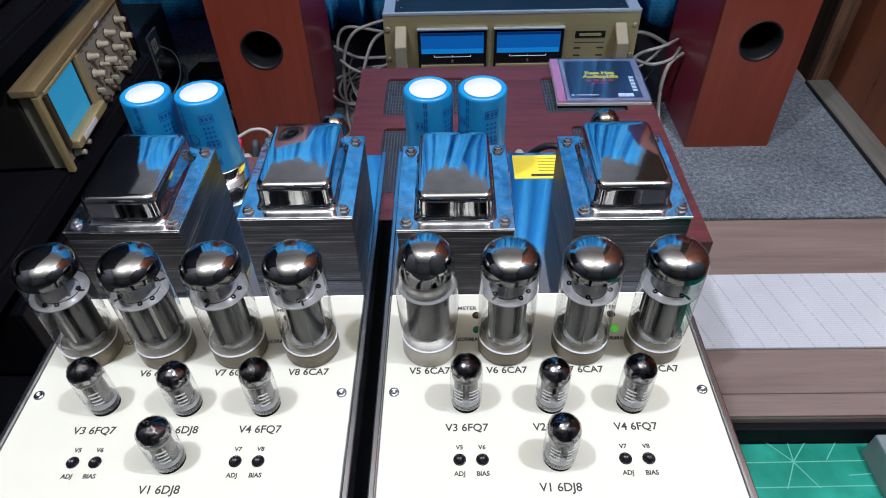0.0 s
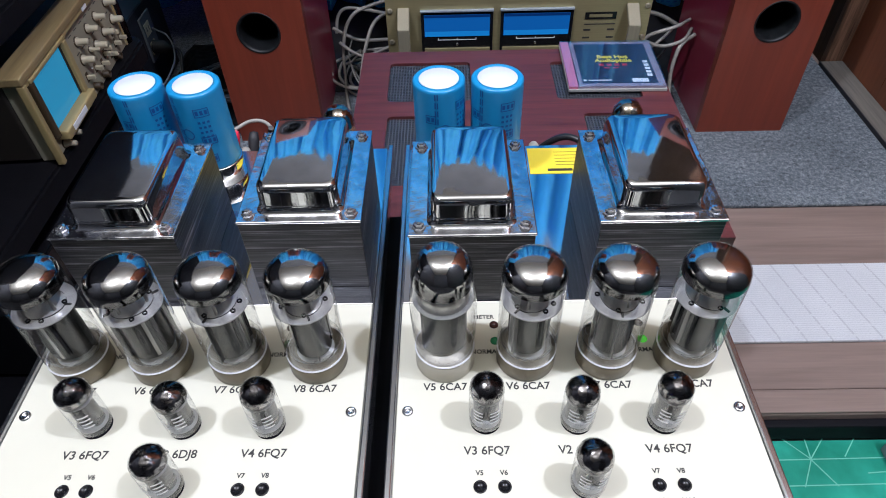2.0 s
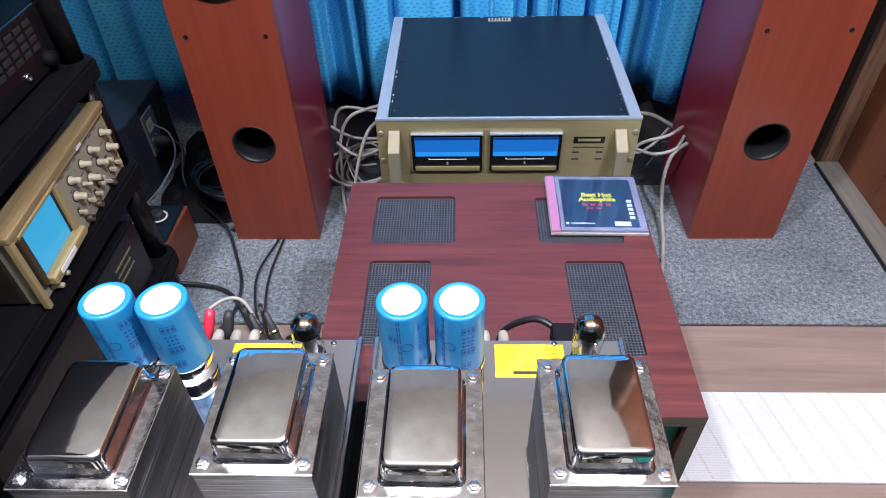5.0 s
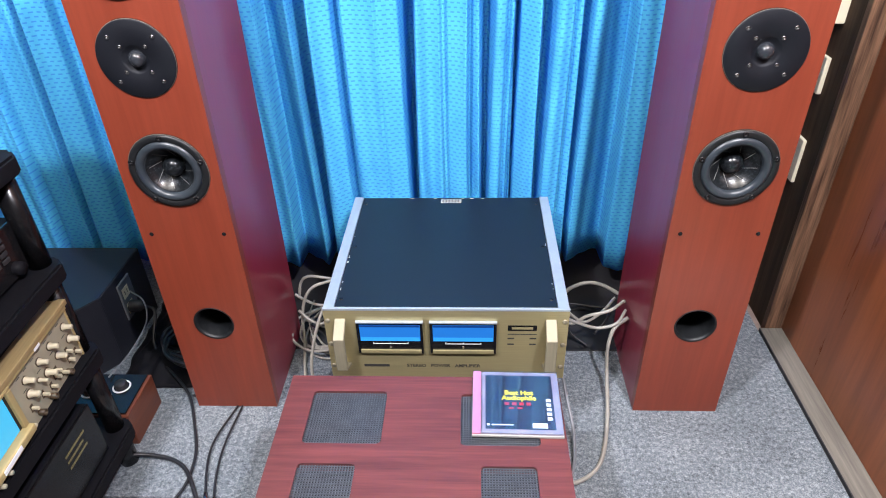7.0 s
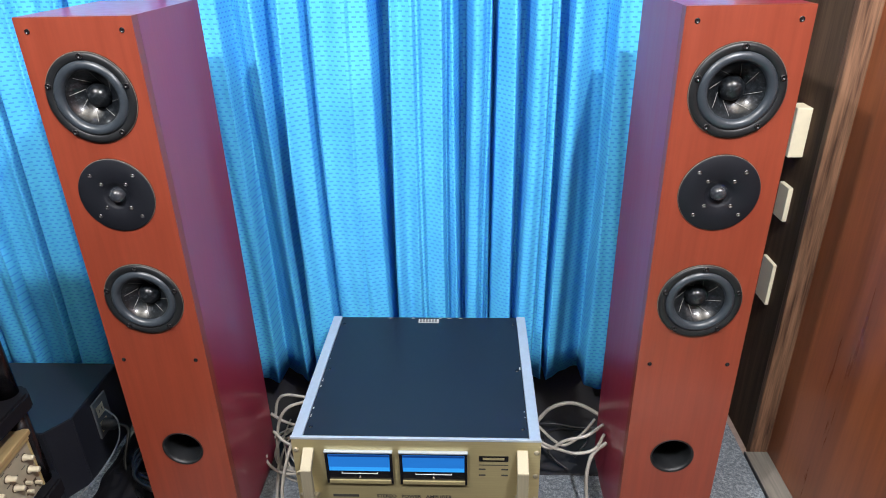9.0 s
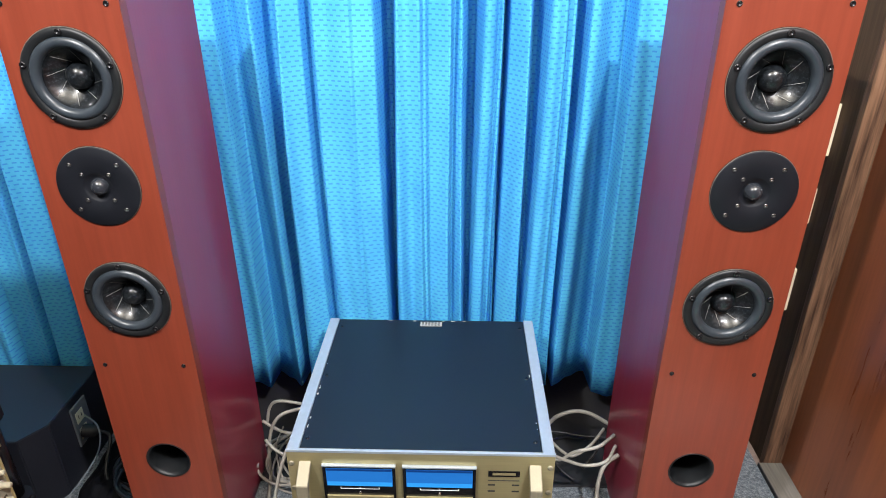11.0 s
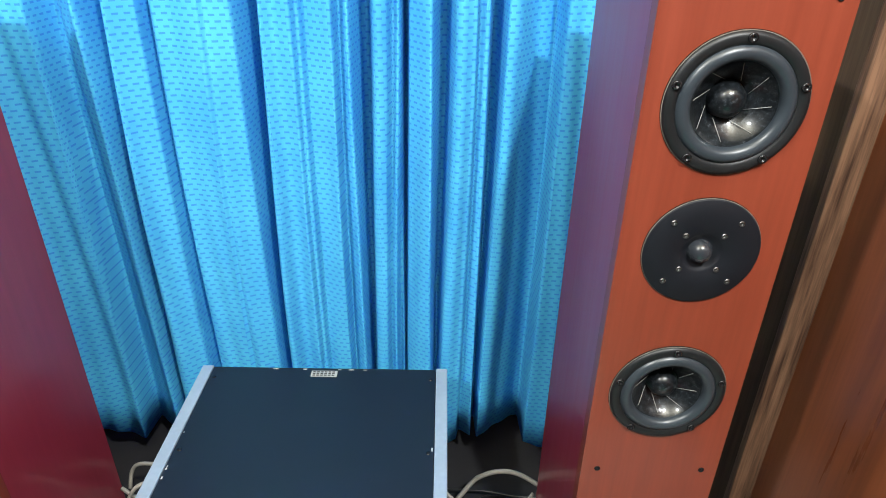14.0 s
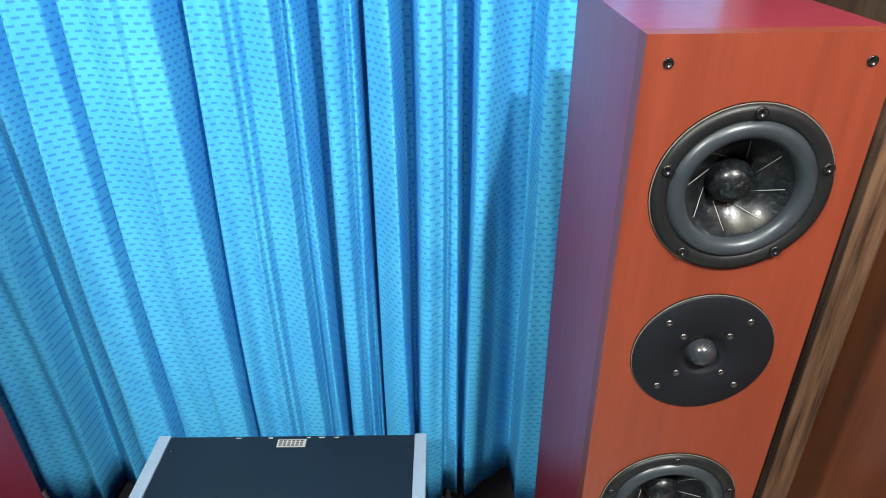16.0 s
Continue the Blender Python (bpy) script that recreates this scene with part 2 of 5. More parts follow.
def getter_mat():
    """Flashed metal film: mirror crown, thin brown rim, darkened further for its dark reflection."""
    m, nt, b = nodes_of("getter")
    tc = nt.nodes.new("ShaderNodeTexCoord")
    sp = nt.nodes.new("ShaderNodeSeparateXYZ")
    link(nt, tc.outputs["Object"], sp.inputs[0])
    n = noise_tex(nt, tc.outputs["Object"], 70, 3)
    h = mathn(nt, "ADD", mathn(nt, "DIVIDE", mathn(nt, "SUBTRACT", sp.outputs[2], 0.080), 0.017), mathn(nt, "MULTIPLY", n, 0.12))
    # the ramp also paints the dark surroundings mirrored low on the dome
    link(nt, ramp(nt, h, [(0.06, (0.05, 0.046, 0.046)), (0.4, (0.10, 0.098, 0.10)), (0.75, (0.42, 0.42, 0.42)), (1.0, (0.55, 0.55, 0.56))]), b.inputs["Base Color"])
    b.inputs["Metallic"].default_value = 1.0
    b.inputs["Roughness"].default_value = 0.07
    MATS["getter"] = m


getter_mat()


def crinkled_getter():
    """Thin mirror film on wrinkled glass, broken into bright and dark flecks."""
    m, nt, b = nodes_of("getter_small")
    v = coords(nt)
    n, wrinkle = noise_tex(nt, v, 150, 2), noise_tex(nt, v, 105, 2, 0.4)
    link(nt, ramp(nt, n, [(0.42, (0.06, 0.055, 0.06)), (0.62, (0.34, 0.33, 0.34))]), b.inputs["Base Color"])
    b.inputs["Metallic"].default_value = 1.0
    b.inputs["Roughness"].default_value = 0.08
    bump(nt, b, wrinkle, 0.55, 0.0060)
    MATS["getter_small"] = m


crinkled_getter()


def carpet_mat():
    m, nt, b = nodes_of("carpet")
    v = coords(nt)
    n1, n2, n3 = noise_tex(nt, v, 330, 5, 0.75), noise_tex(nt, v, 120, 4, 0.7), noise_tex(nt, v, 6, 3)
    f = mathn(nt, "ADD", mathn(nt, "MULTIPLY", n1, 0.45), mathn(nt, "ADD", mathn(nt, "MULTIPLY", n2, 0.4), mathn(nt, "MULTIPLY", n3, 0.15)))
    link(nt, ramp(nt, f, [(0.38, (0.046, 0.056, 0.066)), (0.5, (0.165, 0.190, 0.210)), (0.62, (0.38, 0.42, 0.44))]), b.inputs["Base Color"])
    b.inputs["Roughness"].default_value = 0.95
    b.inputs["Specular IOR Level"].default_value = 0.1
    bump(nt, b, mathn(nt, "ADD", n1, n2), 0.8, 0.004)
    MATS["carpet"] = m


def curtain_mat():
    m, nt, b = nodes_of("curtain_cloth")
    tc = nt.nodes.new("ShaderNodeTexCoord")
    sp = nt.nodes.new("ShaderNodeSeparateXYZ")
    link(nt, tc.outputs["UV"], sp.inputs[0])
    u, v = sp.outputs[0], sp.outputs[1]
    row = mathn(nt, "FLOOR", mathn(nt, "DIVIDE", v, 0.0092))
    half = mathn(nt, "MULTIPLY", mathn(nt, "MODULO", row, 2.0), 0.5)
    fu = mathn(nt, "FRACT", mathn(nt, "ADD", mathn(nt, "DIVIDE", u, 0.0165), half))
    fv = mathn(nt, "FRACT", mathn(nt, "DIVIDE", v, 0.0092))
    du = mathn(nt, "ABSOLUTE", mathn(nt, "SUBTRACT", fu, 0.5))
    dv = mathn(nt, "ABSOLUTE", mathn(nt, "SUBTRACT", fv, 0.5))
    dash = mathn(nt, "MULTIPLY", mathn(nt, "LESS_THAN", du, 0.28), mathn(nt, "LESS_THAN", dv, 0.17))
    weave = noise_tex(nt, tc.outputs["UV"], 900, 2)
    slow = noise_tex(nt, tc.outputs["UV"], 7, 3)
    base = ramp(nt, slow, [(0.3, (0.085, 0.60, 0.88)), (0.7, (0.120, 0.74, 0.95))])
    col = mixc(nt, mathn(nt, "MULTIPLY", dash, 0.6), base, (0.02, 0.18, 0.70))
    link(nt, mixc(nt, mathn(nt, "MULTIPLY", weave, 0.2), col, (0.02, 0.22, 0.70)), b.inputs["Base Color"])
    b.inputs["Roughness"].default_value = 0.5
    b.inputs["Specular IOR Level"].default_value = 0.22
    bump(nt, b, mathn(nt, "SUBTRACT", mathn(nt, "MULTIPLY", weave, 0.4), dash), 0.5, 0.0008)
    thin = nt.nodes.new("ShaderNodeBsdfTranslucent")
    thin.inputs["Color"].default_value = (0.02, 0.03, 1.0, 1)
    both = nt.nodes.new("ShaderNodeMixShader")
    both.inputs[0].default_value = 0.36
    link(nt, b.outputs[0], both.inputs[1])
    link(nt, thin.outputs[0], both.inputs[2])
    link(nt, both.outputs[0], nt.nodes["Material Output"].inputs["Surface"])
    MATS["curtain_cloth"] = m


def mat_mat():
    m, nt, b = nodes_of("white_matting")
    v = coords(nt)
    w = nt.nodes.new("ShaderNodeTexWave")
    w.wave_type, w.bands_direction = "BANDS", "Y"
    w.inputs["Scale"].default_value, w.inputs["Distortion"].default_value = 75.0, 1.0
    link(nt, v, w.inputs["Vector"])
    n = noise_tex(nt, v, 500, 3)
    n2 = noise_tex(nt, v, 5, 4)
    f = mathn(nt, "ADD", mathn(nt, "MULTIPLY", w.outputs["Fac"], 0.1), mathn(nt, "ADD", mathn(nt, "MULTIPLY", n, 0.4), mathn(nt, "MULTIPLY", n2, 0.4)))
    sp = nt.nodes.new("ShaderNodeSeparateXYZ")
    link(nt, v, sp.inputs[0])
    slant = mathn(nt, "ADD", sp.outputs[0], mathn(nt, "MULTIPLY", sp.outputs[1], 0.25))
    near = mathn(nt, "ABSOLUTE", mathn(nt, "SUBTRACT", mathn(nt, "FRACT", mathn(nt, "DIVIDE", slant, 0.038)), 0.5))
    seam = mathn(nt, "MULTIPLY", mathn(nt, "LESS_THAN", near, 0.045), mathn(nt, "GREATER_THAN", noise_tex(nt, v, 160, 2), 0.42))
    pale = ramp(nt, f, [(0.25, (0.44, 0.45, 0.47)), (0.75, (0.74, 0.74, 0.74))])
    link(nt, mixc(nt, mathn(nt, "MULTIPLY", seam, 0.28), pale, (0.2, 0.2, 0.22)), b.inputs["Base Color"])
    b.inputs["Roughness"].default_value = 0.9
    bump(nt, b, f, 0.7, 0.002)
    MATS["white_matting"] = m


def green_mat():
    m, nt, b = nodes_of("green_tile")
    v = coords(nt)
    n = noise_tex(nt, v, 14, 5)
    link(nt, ramp(nt, n, [(0.3, (0.012, 0.20, 0.13)), (0.7, (0.035, 0.38, 0.27))]), b.inputs["Base Color"])
    b.inputs["Roughness"].default_value = 0.2
    MATS["green_tile"] = m


laminations(), carpet_mat(), curtain_mat(), mat_mat(), green_mat()


def cone_mat():
    m, nt, b = nodes_of("woofer_cone")
    v = coords(nt)
    n = noise_tex(nt, v, 260, 5, 0.75)
    n2 = noise_tex(nt, v, 40, 3)
    link(nt, ramp(nt, n, [(0.45, (0.004, 0.005, 0.006)), (0.60, (0.013, 0.016, 0.019)), (0.76, (0.10, 0.115, 0.125))]), b.inputs["Base Color"])
    link(nt, mathn(nt, "MULTIPLY_ADD", n2, 0.2, 0.22), b.inputs["Roughness"])
    b.inputs["Specular IOR Level"].default_value = 0.2
    b.inputs["Coat Weight"].default_value = 0.6
    b.inputs["Coat Roughness"].default_value = 0.09
    bump(nt, b, n, 0.3, 0.0006)
    MATS["woofer_cone"] = m


cone_mat()


# ---- mesh helpers ----
def part(name, bm, material, parent=None, label="", smooth=None, at=None):
    """One bmesh becomes one mesh object, a thing of its own or a part under parent."""
    me = bpy.data.meshes.new(name)
    bm.to_mesh(me)
    bm.free()
    if smooth is not None:
        me.polygons.foreach_set("use_smooth", [smooth] * len(me.polygons))
    me.materials.append(MATS[material])
    ob = new(name, me)
    if parent is not None:
        ob.parent = parent
    if at is not None:
        ob.matrix_basis = at if isinstance(at, Matrix) else Matrix.Translation(at)
    if label:
        ob["label"] = label
    return ob


def again(ob, at, parent=None):
    """Another object on the same mesh."""
    o = new(ob.name.split(".")[0], ob.data)
    o.parent = parent if parent is not None else ob.parent
    o.matrix_basis = at if isinstance(at, Matrix) else Matrix.Translation(at)
    return o


def thing(name, at, label, category, group="", kind=""):
    ob = new(name)
    ob.empty_display_size = 0.05
    ob.matrix_basis = at if isinstance(at, Matrix) else Matrix.Translation(at)
    return tagged(ob, label, category, group, kind)


def box(x0, x1, y0, y1, z0, z1, bevel=0.0, seg=2, bm=None):
    own = bmesh.new()
    r = bmesh.ops.create_cube(own, size=1.0)
    bmesh.ops.scale(own, vec=(x1 - x0, y1 - y0, z1 - z0), verts=own.verts)
    bmesh.ops.translate(own, vec=((x0 + x1) / 2, (y0 + y1) / 2, (z0 + z1) / 2), verts=own.verts)
    if bevel:
        bmesh.ops.bevel(own, geom=list(own.edges), offset=bevel, segments=seg, profile=0.5, affect="EDGES")
    return join(bm, own)


def join(bm, own):
    if bm is None:
        return own
    tmp = bpy.data.meshes.new("tmp")
    own.to_mesh(tmp)
    own.free()
    bm.from_mesh(tmp)
    bpy.data.meshes.remove(tmp)
    return bm


def lathe(profile, seg=32, bm=None, m=None):
    """Turns a list of (radius, height) round z."""
    own = bmesh.new()
    rings = []
    for r, z in profile:
        if r < 1e-6:
            rings.append([own.verts.new((0, 0, z))])
        else:
            rings.append([own.verts.new((r * math.cos(2 * math.pi * i / seg), r * math.sin(2 * math.pi * i / seg), z)) for i in range(seg)])
    for a, b in zip(rings, rings[1:]):
        for i in range(seg):
            j = (i + 1) % seg
            vs = [a[i % len(a)], a[j % len(a)], b[j % len(b)], b[i % len(b)]]
            vs = list(dict.fromkeys(vs))
            if len(vs) > 2:
                own.faces.new(vs)
    for f in own.faces:
        f.smooth = True
    bmesh.ops.recalc_face_normals(own, faces=own.faces)
    if m is not None:
        bmesh.ops.transform(own, matrix=m, verts=own.verts)
    return join(bm, own)


def sweep(points, r, seg=8, steps=10, bm=None):
    """A cable through the points, as a smooth round tube."""
    pts = [Vector(p) for p in points]
    ext = [2 * pts[0] - pts[1], *pts, 2 * pts[-1] - pts[-2]]
    line = []
    for i in range(1, len(ext) - 2):
        p0, p1, p2, p3 = ext[i - 1:i + 3]
        for k in range(steps):
            t = k / steps
            line.append(0.5 * (2 * p1 + (p2 - p0) * t + (2 * p0 - 5 * p1 + 4 * p2 - p3) * t * t + (3 * p1 - p0 - 3 * p2 + p3) * t ** 3))
    line.append(pts[-1])
    own = bmesh.new()
    up = Vector((0.12, 0.3, 1)).normalized()
    rings = []
    for i, p in enumerate(line):
        d = (line[min(i + 1, len(line) - 1)] - line[max(i - 1, 0)]).normalized()
        a = d.cross(up)
        if a.length < 1e-3:
            a = d.cross(Vector((1, 0, 0)))
        a.normalize()
        b = d.cross(a)
        rings.append([own.verts.new(p + r * (math.cos(2 * math.pi * k / seg) * a + math.sin(2 * math.pi * k / seg) * b)) for k in range(seg)])
    for a, b in zip(rings, rings[1:]):
        for k in range(seg):
            own.faces.new((a[k], a[(k + 1) % seg], b[(k + 1) % seg], b[k])).smooth = True
    own.faces.new(rings[0]), own.faces.new(rings[-1])
    bmesh.ops.recalc_face_normals(own, faces=own.faces)
    return join(bm, own)


def panel_with_holes(x0, x1, z0, z1, y, thick, holes, seg=64):
    """An upright board facing -y, with round holes (x, z, radius) through it."""
    own = bmesh.new()
    edges = []

    def loop(pts):
        vs = [own.verts.new((px, y, pz)) for px, pz in pts]
        edges.extend(own.edges.new((vs[i], vs[(i + 1) % len(vs)])) for i in range(len(vs)))
    loop([(x0, z0), (x1, z0), (x1, z1), (x0, z1)])
    for hx, hz, hr in holes:
        loop([(hx + hr * math.cos(2 * math.pi * i / seg), hz + hr * math.sin(2 * math.pi * i / seg)) for i in range(seg)])
    bmesh.ops.triangle_fill(own, use_beauty=True, use_dissolve=False, edges=edges)
    ret = bmesh.ops.extrude_face_region(own, geom=list(own.faces))
    bmesh.ops.translate(own, vec=(0, thick, 0), verts=[g for g in ret["geom"] if isinstance(g, bmesh.types.BMVert)])
    bmesh.ops.recalc_face_normals(own, faces=own.faces)
    return own


TEXTS = {}


def text_mesh(body, size, material, bold=0.0):
    key = (body, size, material)
    if key not in TEXTS:
        cu = bpy.data.curves.new("letters", "FONT")
        cu.body, cu.size, cu.align_x, cu.align_y = body, size, "CENTER", "CENTER"
        cu.extrude, cu.offset = 0.0001, bold
        cu.resolution_u = 3
        ob = bpy.data.objects.new("letters", cu)
        me = bpy.data.meshes.new_from_object(ob)
        bpy.data.objects.remove(ob)
        me.materials.clear()
        me.materials.append(MATS[material])
        TEXTS[key] = me
    return TEXTS[key]


def letters(body, size, material, parent, at, bold=0.0):
    ob = new("lettering", text_mesh(body, size, material, bold))
    ob.parent = parent
    ob.matrix_basis = at if isinstance(at, Matrix) else Matrix.Translation(at)
    return ob


def turned(x, y, z, rx=0, ry=0, rz=0):
    return pose(x, y, z, rx, ry, rz)


# ---- the room ----
def slab(name, x0, x1, y0, y1, z0, z1, mat, label, category, bevel=0.0):
    ob = part(name, box(x0, x1, y0, y1, z0, z1, bevel), mat)
    return tagged(ob, label, category, kind="structure")


WALL_X, POST_Y, CURTAIN_Y = 0.900, 1.408, 1.53
slab("ground", -2.6, 2.2, -2.6, 2.0, -0.16, -0.064, "wall_dark", "plain dark floor of the room", "floor")
ground = slab("floor_tiles", 0.10, 0.899, -0.40, 0.4835, -0.064, -0.060, "green_tile", "green glossy floor tiles with pale lines", "floor")
floor = slab("floor", -1.6, 0.899, 0.497, 1.82, -0.056, -0.010, "floor_wood", "worn brown wooden floorboards along the edge", "floor", 0.003)
for y0, y1 in ((0.4975, 0.5335), (0.5345, 0.742), (0.743, 0.913)):
    part("floor_board", box(-1.59, 0.897, y0, y1, -0.010, -0.0065, 0.0008, 1), "floor_wood", floor)
slab("floor_riser", -1.6, 0.899, 0.484, 0.497, -0.058, -0.022, "black_satin", "dark rubber edge strip under the boards", "edge strip", 0.003)
slab("carpet", -1.4, 0.845, 0.914, 1.81, -0.008, 0.0, "carpet", "speckled grey felt carpet on the wooden platform", "carpet", 0.002)
slab("wall_back", -1.7, 1.2, 1.82, 1.94, -0.1, 2.45, "wall_paint", "plain grey painted wall behind the curtain", "wall")
slab("wall_left", -1.70, -1.58, -2.4, 1.82, -0.1, 2.45, "wall_dark", "dark painted side wall", "wall")
# out of view; its darkness shapes fill light and reflections
slab("wall_front", -1.7, 1.2, -2.52, -2.4, -0.1, 2.45, "wall_unseen", "unseen wall across the room, kept dark to cut bounce light", "wall")
slab("wall_right", WALL_X, 1.0, 0.30, POST_Y, -0.06, 2.45, "door_wood", "glossy dark reddish brown wooden panelling", "wall")
# added out of view so the domes mirror no brown panelling
slab("wall_side", WALL_X, 1.0, -2.4, 0.299, -0.06, 2.45, "wall_unseen", "unseen side wall, kept dark for the tube reflections", "wall")
slab("ceiling", -1.7, 1.2, -2.52, 1.94, 2.45, 2.55, "ceiling_paint", "cream painted ceiling", "ceiling")
slab("wall_pier", 0.863, 1.0, POST_Y + 0.012, 1.82, -0.06, 2.45, "post_dark", "dark timber return beside the curtain", "wall")
slab("door_jamb", 0.860, 1.0, POST_Y - 0.006, POST_Y + 0.012, -0.05, 2.45, "post_wood", "worn brown timber door jamb", "jamb", 0.002)
slab("door_sill", 0.848, WALL_X, 0.93, POST_Y - 0.008, -0.012, 0.006, "sill_wood", "scuffed pale wooden sill along the panelling", "sill", 0.002)

slab("floor_joint", 0.8455, 0.8475, 0.93, POST_Y - 0.01, -0.008, 0.0075, "black_rubber", "dark gap between carpet and sill", "joint")
rug = part("woven_mat", box(0.18, 0.896, 0.612, 0.768, -0.0064, 0.0, 0.002), "white_matting")
tagged(rug, "white ribbed woven mat on brown floorboards", "mat")


def curtain():
    gaps = ((-0.98, 0.05, 1.0), (-0.80, 0.06, 1.2), (-0.60, 0.05, 1.0), (-0.40, 0.05, 1.0), (-0.199, 0.065, 1.5), (0.018, 0.075, 1.05), (0.182, 0.06, 1.0), (0.247, 0.035, 0.35),
            (0.306, 0.06, 0.9), (0.386, 0.06, 0.7), (0.60, 0.05, 1.0))
    folds = ((-1.2, 0.04, 0.1), (-1.05, 0.035, 0.06), (-0.9, 0.04, 0.09), (-0.72, 0.035, 0.1), (-0.53, 0.04, 0.11), (-0.298, 0.075, 0.086), (-0.130, 0.050, 0.020),
             (-0.045, 0.010, 0.04), (0.096, 0.020, 0.05), (0.146, 0.050, 0.034), (0.236, 0.045, 0.055), (0.345, 0.030, 0.036), (0.488, 0.080, -0.095), (0.545, 0.045, 0.05), (0.66, 0.03, 0.05), (-0.124, 0.03, 0.02), (0.085, 0.016, 0.05), (0.222, 0.03, 0.03))
    nx, nz = 1150, 20
    x0, x1, z1 = -1.30, 0.70, 1.60
    bm = bmesh.new()
    uv = bm.loops.layers.uv.new("UVMap")
    cols = []
    length = 0.0
    last = None
    for i in range(nx + 1):
        x = x0 + (x1 - x0) * i / nx
        top = z1 + 0.012 * math.sin(70 * x) + 0.006 * math.sin(23 * x)
        hem = 0.116 + 0.02 * math.sin(9 * x) + 0.012 * math.sin(31 * x + 1)
        col = []
        for k in range(nz + 1):
            z = hem + (top - hem) * k / nz
            spread = 0.75 + 0.35 * z
            wide = 0.0062 + 0.0095 * min(1.0, max(0.0, z - 0.1))
            sway = 0.006 * math.sin(3.1 * z + 5 * x)
            xx = x + sway
            y = CURTAIN_Y - 0.004 + 0.007 * math.sin(30 * xx + 2 * math.sin(7 * xx)) + 0.0032 * math.sin(95 * xx + 3 * z) + 0.0022 * math.sin(160 * xx + 4 * math.sin(3 * z + 8 * xx))
            for g, d, wider in gaps:
                y += 1.3 * d * math.exp(-((xx - g - 0.004 * math.sin(2 * z + 9 * g)) / (wide * wider)) ** 4) * spread
                y -= 0.22 * d * math.exp(-((xx - g - 0.024) / 0.014) ** 2)
            for s, d, run in folds:
                off = (xx - s - 0.005 * math.sin(1.7 * z + 20 * s)) * (1 if run > 0 else -1)
                if off > 0:
                    q = min(1.0, off / 0.007)
                    y += d * q * q * (3 - 2 * q) * max(0.0, 1 - off / abs(run))
            if z < hem + 0.058:
                y -= 0.0022
            y += 0.01 * math.sin(4 * xx + 1) * math.exp(-z * 2)
            col.append(bm.verts.new((x, y, z)))
        if last is not None:
            length += (col[12].co - last).length
        last = col[12].co.copy()
        cols.append((col, length))
    for (a, ua), (b, ub) in zip(cols, cols[1:]):
        for k in range(nz):
            f = bm.faces.new((a[k], b[k], b[k + 1], a[k + 1]))
            f.smooth = True
            for lp, (uu, kk) in zip(f.loops, ((ua, k), (ub, k), (ub, k + 1), (ua, k + 1))):
                lp[uv].uv = (uu, (a if uu == ua else b)[kk].co.z)
    ob = part("curtain", bm, "curtain_cloth")
    sol = ob.modifiers.new("thickness", "SOLIDIFY")
    sol.thickness = 0.0012
    tagged(ob, "bright blue pleated curtain with a woven dash pattern", "curtain", kind="structure")


curtain()
# black sheet added to darken the floor behind the amplifier
mat = part("dark_floor_sheet", box(-0.46, 0.62, 1.32, 1.80, 0.0005, 0.0035, 0.001), "black_rubber")
tagged(mat, "thin black sheet added under the curtain and cables", "mat")


